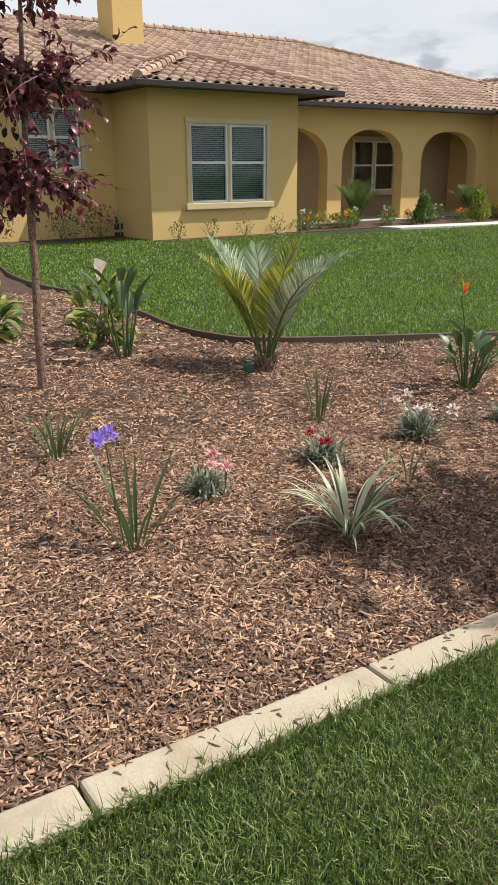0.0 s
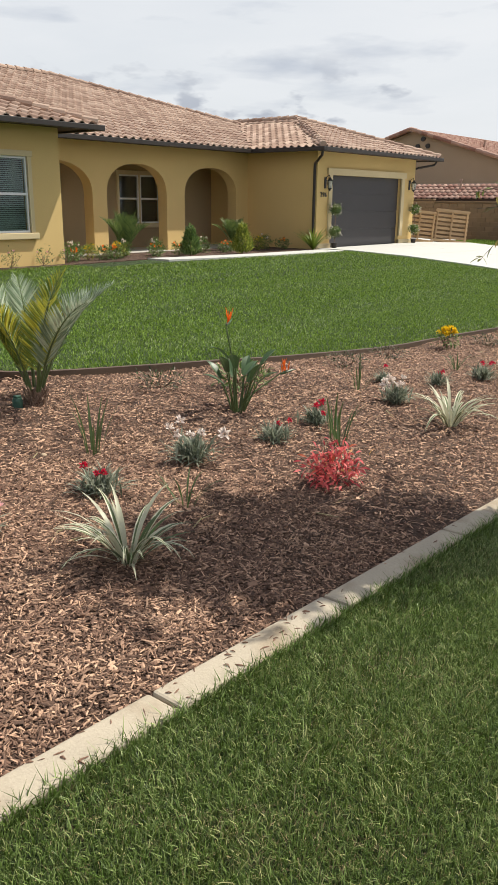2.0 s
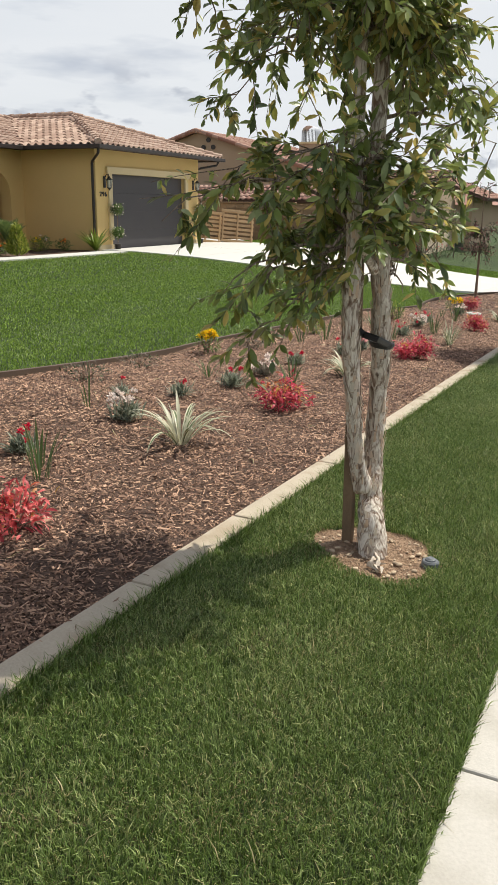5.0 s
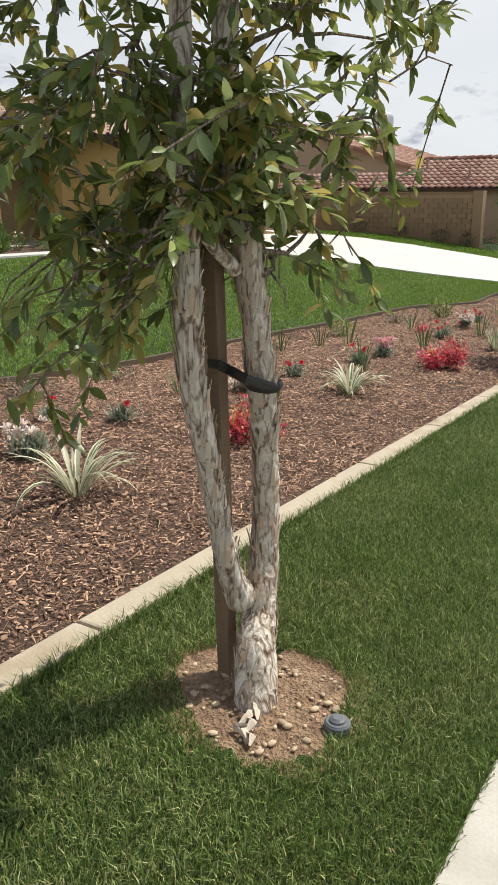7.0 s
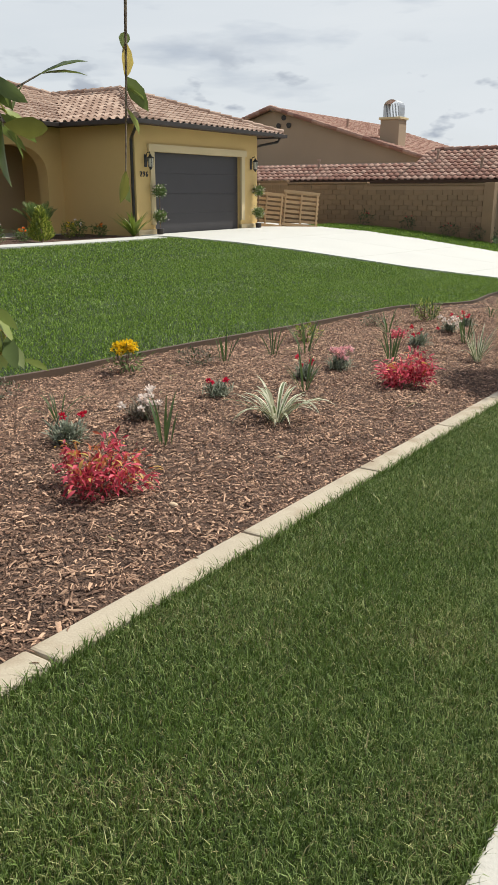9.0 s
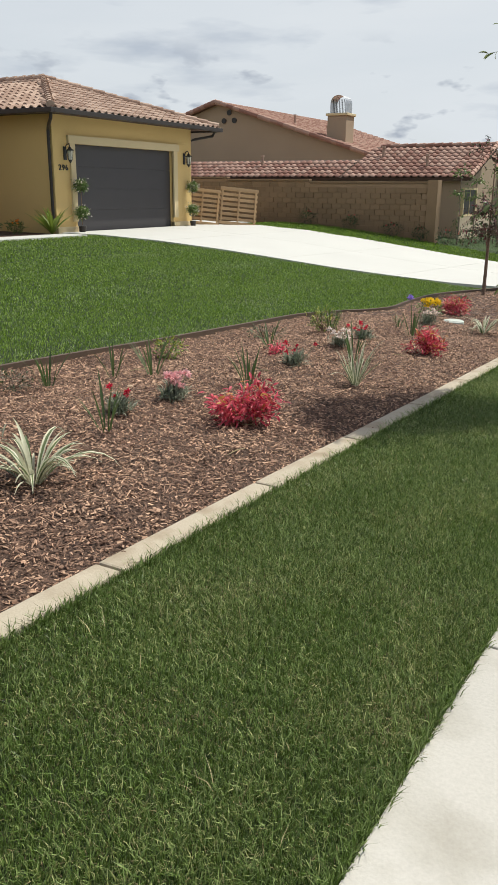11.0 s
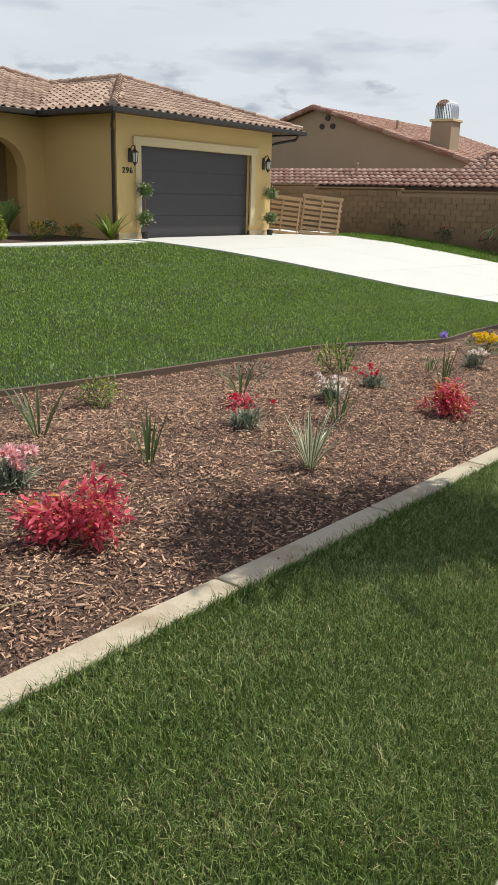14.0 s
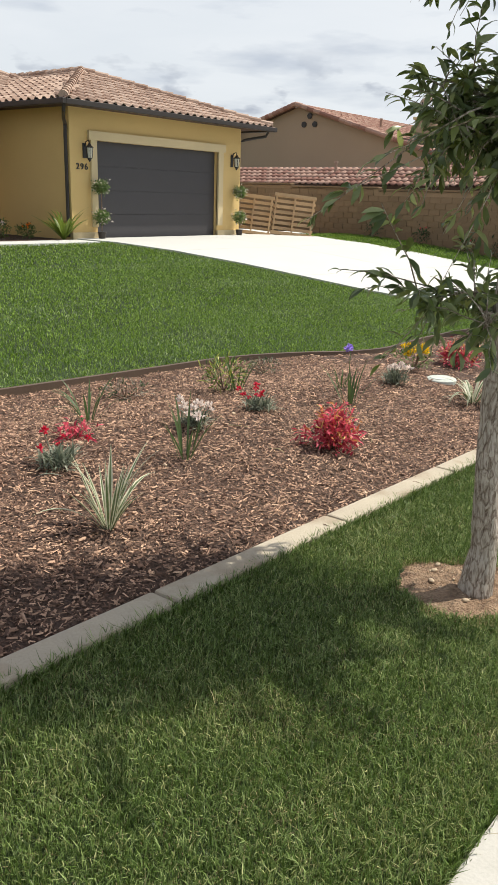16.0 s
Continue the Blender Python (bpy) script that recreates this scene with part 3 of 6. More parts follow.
def arch_wall():
    """The porch front: three openings with flat elliptical heads, on pillars."""
    bm = bmesh.new()
    y0, y1, x0, x1 = 20.0, 20.4, 13.88, 24.25
    opens = [(14.05, 17.05), (17.60, 20.12), (20.95, 23.6)]
    spring, top = 1.9, 2.82
    line = [(x0, Z0)]
    for a, b in opens:
        line.append((a, Z0))
        line.append((a, spring))
        m, h = (a + b) / 2, (b - a) / 2
        for k in range(1, 24):
            c = math.cos(math.pi * k / 24)
            s = math.sin(math.pi * k / 24)
            line.append((m - h * math.copysign(abs(c) ** 0.86, c), spring + (top - spring) * s ** 0.86))
        line.append((b, spring))
        line.append((b, Z0))
    line.append((x1, Z0))
    f = [bm.verts.new((x, y0, z)) for x, z in line]
    k = [bm.verts.new((x, y1, z)) for x, z in line]
    ft = [bm.verts.new((x, y0, ZT)) for x, z in line]
    kt = [bm.verts.new((x, y1, ZT)) for x, z in line]
    for i in range(len(line) - 1):
        if abs(line[i][0] - line[i + 1][0]) > 1e-6:
            if not (line[i][1] == Z0 and line[i + 1][1] == Z0 and any(abs(line[i][0] - a) < 1e-6 for a, b in opens)):
                bm.faces.new((f[i], f[i + 1], ft[i + 1], ft[i]))
                bm.faces.new((k[i + 1], k[i], kt[i], kt[i + 1]))
                bm.faces.new((ft[i], ft[i + 1], kt[i + 1], kt[i]))
        bm.faces.new((f[i + 1], f[i], k[i], k[i + 1]))
    return part("arcade_wall", bm, STUCCO, house, "tan stucco porch wall with three arches")


arch_wall()
part("porch_floor", boxes((13.88, 24.25, 19.6, 21.8, -0.1, 0.19)), CONC, house)
part("porch_ceiling", boxes((13.88, 24.25, 20.4, 21.8, 2.98, 3.06)), TRIM, house)
part("front_door", boxes((14.55, 15.6, 21.72, 21.796, 0.2, 2.5), bevel=0.01), BROWN, house, "dark brown front door in the porch")
part("door_frame", boxes((14.4, 14.55, 21.7, 21.797, 0.2, 2.62), (15.6, 15.75, 21.7, 21.797, 0.2, 2.62), (14.55, 15.6, 21.7, 21.797, 2.5, 2.62)), TRIM, house)


def window(w, y, wide_trim=0.11, grille=False, blinds=True, depth=0.1):
    """A double casement pair: trim, white frames, glass, blinds and a sill."""
    x0, x1, z0, z1 = w
    # added dark board behind the glass, in place of the unlit room
    win = part("window", boxes((x0, x1, y + 0.19, y + 0.2, z0, z1)), BROWN, house, "white double window with rendered surround")
    t = wide_trim
    for a in (x0 - t, x1):
        part("side_trim", boxes((a, a + t, y - 0.045, y + 0.06, z0, z1)), TRIM, win)
    part("head_trim", boxes((x0 - t - 0.03, x1 + t + 0.03, y - 0.055, y + 0.06, z1, z1 + t + 0.02), bevel=0.008), TRIM, win)
    part("sill", boxes((x0 - t - 0.07, x1 + t + 0.07, y - 0.10, y + 0.05, z0 - 0.15, z0 - 0.005), bevel=0.015), TRIM, win)
    m = (x0 + x1) / 2
    zm = (z0 + z1) / 2 + 0.02
    for a, b in ((x0, m - 0.035), (m + 0.035, x1)):
        f = 0.05
        part("window_frame", boxes((a, a + f, y + 0.01, y + 0.08, z0, z1), (b - f, b, y + 0.01, y + 0.08, z0, z1), (a + f, b - f, y + 0.01, y + 0.08, z1 - f, z1),
                                   (a + f, b - f, y + 0.01, y + 0.08, z0, z0 + f), (a + f, b - f, y + 0.012, y + 0.078, zm - 0.03, zm + 0.03), bevel=0.004), WHITE, win)
        for c, d in ((z0 + f, zm - 0.03), (zm + 0.03, z1 - f)):
            pane = part("pane", boxes((a + f, b - f, y + 0.045, y + 0.051, c, d)), GLASS, win)
            pane.visible_shadow = False
        if grille:
            bars = [(a + f + (b - a - 2 * f) * k / 3 - 0.007, a + f + (b - a - 2 * f) * k / 3 + 0.007, y + 0.036, y + 0.043, zm + 0.03, z1 - f) for k in (1, 2)]
            part("glazing_bar", boxes(*bars), BROWN, win)
        if blinds:
            rows = []
            z = z0 + 0.07
            bm = bmesh.new()
            while z < z1 - 0.06:
                vs = box(bm, a + f, b - f, -0.022, 0.022, -0.0015, 0.0015, m=pose(0, y + 0.11, z, 38))
                z += 0.044
            bl = part("blind", bm, BLIND, win)
            bl["kind"] = "stuff"
    part("mullion", boxes((m - 0.035, m + 0.035, y + 0.0, y + 0.085, z0, z1)), TRIM, win)
    return win


window(W1, 17.40)
window(W2, 19.20)
window(W3, 21.80, grille=True, blinds=False)

# the garage door and its trim
door = part("garage_door", boxes((25.1, 29.95, 17.16, 17.18, 0.19, 2.64)), DOOR, house, "dark brown sectional double garage door")
for k in range(4):
    z = 0.2 + 0.61 * k
    part("door_panel", boxes((25.11, 29.94, 17.10, 17.16, z + 0.002, z + 0.608), bevel=0.003), DOOR, door)
part("door_seal", boxes((25.11, 29.94, 17.09, 17.15, 0.17, 0.2)), BLACK, door)
for a, b, y, c, d in ((24.9, 25.1, 16.92, 0.5, 2.64), (29.95, 30.16, 16.92, 0.5, 2.64), (24.82, 30.24, 16.90, 2.64, 2.86)):
    part("garage_trim", boxes((a, b, y, 17.02, c, d)), TRIM, house)
for a, b in ((24.23, 25.1), (29.95, 31.08)):
    part("plinth", boxes((a, b, 16.93, 17.05, Z0, 0.36), bevel=0.01), TRIM, house)


def hip_roof(name, r, lift=0.0):
    x0, x1, y0, y1 = r
    h = min(x1 - x0, y1 - y0) / 2
    z = EAVE
    bm = bmesh.new()
    c = [bm.verts.new(p) for p in ((x0, y0, z), (x1, y0, z), (x1, y1, z), (x0, y1, z))]
    if x1 - x0 < y1 - y0:
        r0, r1 = bm.verts.new((x0 + h, y0 + h, z + SL * h)), bm.verts.new((x0 + h, y1 - h, z + SL * h))
        fs = [(c[0], c[1], r0), (c[1], c[2], r1, r0), (c[2], c[3], r1), (c[3], c[0], r0, r1)]
    else:
        r0, r1 = bm.verts.new((x0 + h, y0 + h, z + SL * h)), bm.verts.new((x1 - h, y0 + h, z + SL * h))
        fs = [(c[0], c[1], r1, r0), (c[1], c[2], r1), (c[2], c[3], r0, r1), (c[3], c[0], r0)]
    for f in fs:
        bm.faces.new(f)
    b = [bm.verts.new((v.co.x, v.co.y, z - 0.06)) for v in c]
    for i in range(4):
        bm.faces.new((c[i], b[i], b[(i + 1) % 4], c[(i + 1) % 4]))
    bm.faces.new(b[::-1])
    return part(name, bm, [DECK, SOFFIT], house, "hipped clay tile roof")


roofs = {k: hip_roof("roof", r) for k, r in RECTS.items()}

# roof tiles: an S profile with a lip
TW, TE = 0.295, 0.385


def tile_unit(step=0.035, us=(0, 0.14, 0.31, 0.48, 0.62, 0.8, 1.0)):
    v, t = [], []
    prof = [0.062 * math.sin(math.pi * u / 0.62) ** 0.8 if u < 0.62 else -0.012 * math.sin(math.pi * (u - 0.62) / 0.38) for u in us]
    for yy, dz in ((TE + 0.05, 0.0), (0.0, step), (0.0, step - 0.028)):
        for u, p in zip(us, prof):
            v.append(((u - 0.5) * TW, yy, p + dz))
    n = len(us)
    for r in range(2):
        for i in range(n - 1):
            a, b, c, d = r * n + i, r * n + i + 1, (r + 1) * n + i + 1, (r + 1) * n + i
            t += [(a, d, c), (a, c, b)]
    return np.array(v), np.array(t)


TV, TT = tile_unit()
tile_me = bpy.data.meshes.new("roof_tile")
tile_me.from_pydata([tuple(v) for v in TV], [], [tuple(int(i) for i in t) for t in TT])
tile_me.materials.append(TILE)


def tile_slope(key, side, near_count):
    """Tiles on one slope of a roof, laid row over row where that slope is the top one."""
    r = RECTS[key]
    x0, x1, y0, y1 = r
    poses = []
    ang = math.atan(SL)
    if side == "front":
        length, org, du, dv, turn = x1 - x0, Vector((x0, y0, 0)), Vector((1, 0, 0)), Vector((0, 1, 0)), 0.0
    elif side == "left":
        length, org, du, dv, turn = y1 - y0, Vector((x0, y1, 0)), Vector((0, -1, 0)), Vector((1, 0, 0)), -math.pi / 2
    else:
        length, org, du, dv, turn = y1 - y0, Vector((x1, y0, 0)), Vector((0, 1, 0)), Vector((-1, 0, 0)), math.pi / 2
    run = TE * math.cos(ang)
    for row in range(60):
        v = row * run - 0.05
        for col in range(int(length / TW) + 1):
            u = (col + 0.5) * TW
            p = org + du * u + dv * (v + run / 2)
            h = v + run / 2
            if hip(p.x, p.y, r) < h - 0.10 or h < roof_h(p.x, p.y) - 0.10 or h > 8.9:
                continue
            q = org + du * u + dv * v
            m = Matrix.Translation((q.x, q.y, EAVE + SL * v + 0.012)) @ Matrix.Rotation(turn, 4, "Z") @ Matrix.Rotation(ang + RNG.normal(0, 0.0025), 4, "X") @ Matrix.Rotation(RNG.normal(0, 0.004), 4, "Z")
            poses.append((row, m))
    own, rest = poses[:near_count], poses[near_count:]
    for _, m in own:
        ob = new("roof_tile", tile_me)
        ob.parent = roofs[key]
        ob.matrix_basis = m
    if rest:
        v, t = copies(TV, TT, [np.array(m) for _, m in rest])
        fast_mesh("upper_tiling", v, t, TILE_LOOSE, roofs[key])["kind"] = "stuff"


TILE_JOBS = [("bay", "front", 180), ("bay", "left", 60), ("left", "front", 60), ("main", "front", 280), ("garage", "front", 170), ("garage", "left", 120)]


def cap_line(key, a, b, n=None):
    """Barrel caps along a hip or a ridge."""
    a, b = Vector(a), Vector(b)
    d = b - a
    n = n or max(2, int(d.length / 0.38))
    bm = bmesh.new()
    for i in range(n):
        p, q = a + d * (i / n) + Vector((0, 0, 0.05)), a + d * ((i + 1.15) / n) + Vector((0, 0, 0.03))
        tube(bm, [p, q], [0.115, 0.095], sides=10)
    part("ridge_capping", bm, TILE_LOOSE, roofs[key])["kind"] = "stuff"


def hz(h):
    return EAVE + SL * h + 0.03


cap_line("bay", (9.2, 16.7, hz(0)), (11.875, 19.375, hz(2.675)))
cap_line("bay", (14.55, 16.7, hz(0)), (11.875, 19.375, hz(2.675)))
cap_line("bay", (11.875, 19.375, hz(2.675)), (11.875, 21.2, hz(2.675)))
cap_line("left", (11.875, 21.175, hz(2.675)), (8.3, 24.75, hz(6.25)))
cap_line("left", (3.25, 24.75, hz(6.25)), (8.3, 24.75, hz(6.25)))
cap_line("main", (22.05, 28.25, hz(8.95)), (27.65, 22.65, hz(3.35)))
cap_line("main", (10.95, 28.25, hz(8.95)), (22.05, 28.25, hz(8.95)))
cap_line("garage", (23.55, 16.3, hz(0)), (27.65, 20.4, hz(4.1)))
cap_line("garage", (31.75, 16.3, hz(0)), (27.65, 20.4, hz(4.1)))
cap_line("garage", (27.65, 20.4, hz(4.1)), (27.65, 24.0, hz(4.1)))

# gutters and fascias under the eaves
for x0, x1, y0, y1 in ((9.08, 14.67, 16.58, 16.70), (9.08, 9.2, 16.70, 18.5), (-3.1, 9.08, 18.38, 18.5), (14.55, 14.67, 16.7, 19.3), (14.67, 23.43, 19.18, 19.3),
                       (23.43, 23.55, 16.18, 19.3), (23.55, 31.87, 16.18, 16.3), (31.75, 31.87, 16.3, 30.0)):
    part("gutter", boxes((x0, x1, y0, y1, 3.33, 3.455), bevel=0.012), BROWN, house, "dark brown metal gutter")


def downspout(pts):
    bm = bmesh.new()
    tube(bm, pts, 0.045, sides=8)
    part("downspout", bm, BROWN, house, "dark brown metal downspout")


downspout([(23.6, 16.35, 3.36), (23.6, 16.37, 3.2), (23.9, 16.75, 3.05), (24.19, 17.05, 2.98), (24.19, 17.06, 2.8), (24.19, 17.06, 0.25)])
downspout([(31.7, 16.4, 3.36), (31.7, 16.5, 3.2), (31.3, 17.0, 3.08), (31.12, 17.1, 3.0), (31.12, 17.1, 0.25)])
downspout([(14.6, 18.9, 3.36), (14.6, 18.9, 3.2), (14.1, 19.0, 2.95), (13.95, 19.1, 2.8), (13.95, 19.1, 0.25)])

# chimney on the left wing
ch = part("chimney", boxes((12.72, 13.74, 24.9, 25.9, 5.2, 6.98), bevel=0.01), STUCCO, house, "yellow stucco chimney with cap")
part("chimney_cap", boxes((12.58, 13.88, 24.76, 26.04, 6.98, 7.18), (12.65, 13.81, 24.83, 25.97, 6.86, 6.979), bevel=0.015), TRIM, ch)

# the number beside the garage
num = bpy.data.curves.new("house_number", "FONT")
num.body, num.size, num.extrude = "296", 0.22, 0.012
num.align_x, num.align_y = "CENTER", "CENTER"
num.space_character = 1.25
no = new("house_number", num)
no.data.materials.append(BLACK)
no.parent = house
no.matrix_basis = pose(24.62, 16.965, 1.98, 90, 0, 0)
no["label"] = "black metal house number 296"


def lantern(x, z):
    """A carriage lamp on a bracket."""
    o = thing("wall_lantern", (x, 16.98, z), "black iron carriage lantern on the garage wall", "lamp", "garage wall lanterns")
    part("backplate", boxes((-0.06, 0.06, -0.025, 0.0, -0.16, 0.2), bevel=0.008), BLACK, o)
    bm = bmesh.new()
    tube(bm, [(0, -0.02, 0.12), (0, -0.08, 0.24), (0, -0.17, 0.27), (0, -0.2, 0.2)], 0.014)
    part("bracket", bm, BLACK, o)
    bm = bmesh.new()
    tube(bm, [(0, -0.2, 0.2), (0, -0.2, 0.14), (0, -0.2, 0.10), (0, -0.2, 0.09)], [0.02, 0.06, 0.12, 0.12], sides=6)
    part("roof", bm, BLACK, o)
    bm = bmesh.new()
    tube(bm, [(0, -0.2, 0.085), (0, -0.2, -0.16)], [0.085, 0.06], sides=6)
    part("glass", bm, LAMPGLASS, o, "cream lantern glass")
    for k in range(6):
        a = math.pi / 3 * k
        bm = bmesh.new()
        tube(bm, [(0.09 * math.cos(a), -0.2 + 0.09 * math.sin(a), 0.09), (0.065 * math.cos(a), -0.2 + 0.065 * math.sin(a), -0.165)], 0.008, sides=4)
        part("cage_bar", bm, BLACK, o)
    bm = bmesh.new()
    tube(bm, [(0, -0.2, -0.155), (0, -0.2, -0.19), (0, -0.2, -0.25)], [0.07, 0.05, 0.012], sides=6)
    part("finial", bm, BLACK, o)


lantern(24.72, 2.35)
lantern(30.62, 2.4)

# ---- the neighbour's wall and house ----
wall = tagged(new("boundary_wall"), "tan concrete block boundary wall beside the drive", "wall", kind="structure")
WALL_RUNS = [(10.15, 15.0, 1.77), (15.0, 18.8, 1.85), (18.8, 27.0, 1.94)]
for a, b, top in WALL_RUNS:
    part("wall_core", boxes((36.44, 36.56, a, b, -0.6, top - 0.08)), MORTAR, wall)
    part("wall_cap", boxes((36.36, 36.64, a + 0.004, b - 0.004, top - 0.06, top), bevel=0.01), BLOCK, wall)


def wall_top(y):
    return next(top for a, b, top in WALL_RUNS if y <= b)


bm = boxes((-0.098, 0.098, -0.195, 0.195, -0.095, 0.095), bevel=0.006)
block_me = bpy.data.meshes.new("block")
bm.to_mesh(block_me)
bm.free()
block_me.materials.append(BLOCK)
BLOCK_JOBS = []
for row in range(12):
    for k in range(42):
        y = 10.4 + 0.4 * k + (0.2 if row % 2 else 0)
        if y < 26.8 and row * 0.2 - 0.1 > -0.25 + 0.02 * (y - 10) and row * 0.2 - 0.055 < wall_top(y) - 0.06:
            BLOCK_JOBS.append((36.5, y, -0.15 + row * 0.2))
part("pilaster", boxes((36.28, 36.72, 9.76, 10.15, -0.6, 1.82), bevel=0.01), BLOCK, wall)

nh = thing("neighbour_house", (0, 0, -0.05), "beige stucco neighbouring house with red tile roofs", "house")
part("wall", boxes((39.6, 46.0, 9.9, 27.0, -0.9, 2.05)), PLASTER, nh)
bm = bmesh.new()
gv = [(39.6, 9.9, 2.05), (46.0, 9.9, 2.05), (43.0, 9.9, 3.28), (39.6, 10.1, 2.05), (46.0, 10.1, 2.05), (43.0, 10.1, 3.28)]
vs = [bm.verts.new(v) for v in gv]
for f in ((0, 1, 2), (3, 5, 4), (0, 2, 5, 3), (1, 4, 5, 2), (0, 3, 4, 1)):
    bm.faces.new([vs[i] for i in f])
part("gable_end", bm, PLASTER, nh)
part("stone_base", boxes((39.5, 45.0, 9.78, 9.9, -0.9, 0.5), bevel=0.01), STONE, nh)
nw = part("window", boxes((39.95, 41.75, 9.84, 9.9, 0.6, 1.55)), BLACK, nh, "dark window of the neighbouring house")
part("window_frame", boxes((39.87, 39.95, 9.8, 9.9, 0.6, 1.55), (41.75, 41.83, 9.8, 9.9, 0.6, 1.55), (39.87, 41.83, 9.8, 9.9, 1.55, 1.63), (39.87, 41.83, 9.8, 9.9, 0.52, 0.6),
                           (40.83, 40.87, 9.82, 9.9, 0.6, 1.55)), TRIM, nw)


def tiled_plane(name, p0, u, v, lu, lv, parent, tw=0.3, te=0.42):
    """A sloping tiled surface: a deck with small barrel tiles joined on it."""
    p0, u, v = Vector(p0), Vector(u).normalized(), Vector(v).normalized()
    n = u.cross(v)
    bm = bmesh.new()
    q = [p0, p0 + u * lu, p0 + u * lu + v * lv, p0 + v * lv]
    a = [bm.verts.new(x) for x in q]
    b = [bm.verts.new(x - n * 0.12) for x in q]
    bm.faces.new(a)
    bm.faces.new(b[::-1])
    for i in range(4):
        bm.faces.new((a[i], b[i], b[(i + 1) % 4], a[(i + 1) % 4]))
    deck = part(name, bm, DECK, parent, "weathered red clay tile roof")
    uv, ut = tile_unit(0.04, (0, 0.2, 0.42, 0.62, 1.0))
    ms = []
    for r in range(int(lv / te)):
        for c in range(int(lu / tw)):
            o = p0 + u * (c + 0.5) * tw + v * (r * te - 0.03) + n * 0.015
            m = np.eye(4)
            m[:3, 0], m[:3, 1], m[:3, 2], m[:3, 3] = u, v, n, o
            ms.append(m)
    vv, tt = copies(uv, ut, ms)
    fast_mesh("joined_tiles", vv, tt, FAR_TILE, deck)["kind"] = "stuff"
    return deck


FAR_TILE = material("far_tile", (0.30, 0.15, 0.11), 0.85, var=0.12, scale=1.5, fine=30, fine_var=0.1, bump=0.2, island=0.12, tint=(0.38, 0.235, 0.18))
tiled_plane("roof", (39.2, 14.9, 2.0), (0, -1, 0), (0.94, 0, 0.34), 5.50, 4.05, nh)
tiled_plane("roof", (39.2, 27.0, 2.0), (0, -1, 0), (0.94, 0, 0.34), 12.10, 2.35, nh)
bm = bmesh.new()
for k in range(12):
    tube(bm, [(39.2 + k * 0.317, 9.42, 2.07 + k * 0.1146), (39.2 + k * 0.317 + 0.34, 9.42, 2.05 + (k + 1.1) * 0.1146)], [0.11, 0.09], sides=8)
for k in range(13):
    tube(bm, [(43.0, 9.4 + k * 0.4, 3.42), (43.0, 9.4 + k * 0.4 + 0.44, 3.40)], [0.11, 0.09], sides=8)
part("ridge_capping", bm, FAR_TILE, nh)["kind"] = "stuff"
# the taller gable behind
bm = bmesh.new()
gv = [(46.0, y, z) for y, z in ((16.6, -0.5), (16.6, 3.25), (25.3, 5.9), (30.5, 4.3), (30.5, -0.5))]
a = [bm.verts.new(v) for v in gv]
b = [bm.verts.new((v[0] + 0.3, v[1], v[2])) for v in gv]
bm.faces.new(a)
bm.faces.new(b[::-1])
for i in range(5):
    bm.faces.new((a[i], b[i], b[(i + 1) % 5], a[(i + 1) % 5]))
part("gable_wall", bm, PLASTER, nh, "beige stucco gable wall with round vents")
for y, z in ((24.62, 5.42), (24.95, 5.02), (24.3, 5.02)):
    bm = bmesh.new()
    tube(bm, [(45.93, y, z), (46.05, y, z)], 0.14, sides=12)
    part("round_vent", bm, BROWN, nh)
tiled_plane("roof", (45.7, 16.2, 3.2), (1, 0, 0), (0, 0.956, 0.293), 14.0, 9.5, nh)
tiled_plane("roof", (59.7, 30.8, 4.3), (-1, 0, 0), (0, -0.956, 0.293), 14.0, 5.6, nh)
bm = bmesh.new()
for (y0, z0), (y1, z1) in (((16.2, 3.12), (25.3, 5.92)), ((30.8, 4.22), (25.3, 5.92))):
    n = 24
    for k in range(n):
        p = Vector((45.66, y0 + (y1 - y0) * k / n, z0 + (z1 - z0) * k / n + 0.06))
        q = Vector((45.66, y0 + (y1 - y0) * (k + 1.1) / n, z0 + (z1 - z0) * (k + 1.1) / n + 0.05))
        tube(bm, [p, q], [0.13, 0.11], sides=8)
part("rake_tiles", bm, FAR_TILE, nh)["kind"] = "stuff"
part("far_body", boxes((46.3, 59.5, 16.6, 30.5, -0.5, 3.2)), PLASTER, nh)
fc = part("chimney", boxes((46.6, 47.6, 18.05, 19.1, 3.2, 5.12), bevel=0.02), PLASTER, nh, "beige stucco chimney with metal cowl")
part("chimney_cap", boxes((46.52, 47.68, 17.97, 19.18, 5.12, 5.24), bevel=0.02), TRIM, fc)
bm = bmesh.new()
prof = [(math.cos(math.pi * k / 10) * 0.42, 0.5 + math.sin(math.pi * k / 10) * 0.36) for k in range(11)]
prof = [(0.42, 0)] + prof + [(-0.42, 0)]
a = [bm.verts.new((46.68, 18.575 + p, 5.24 + z)) for p, z in prof]
b = [bm.verts.new((47.52, 18.575 + p, 5.24 + z)) for p, z in prof]
for i in range(len(prof) - 1):
    bm.faces.new((a[i], a[i + 1], b[i + 1], b[i]))
part("cowl", bm, METAL, fc, "curved galvanised chimney cowl")
part("cowl_grille", boxes(*[(46.8, 46.82, 18.2 + 0.085 * k, 18.225 + 0.085 * k, 5.24, 5.9) for k in range(9)]), BLACK, fc)
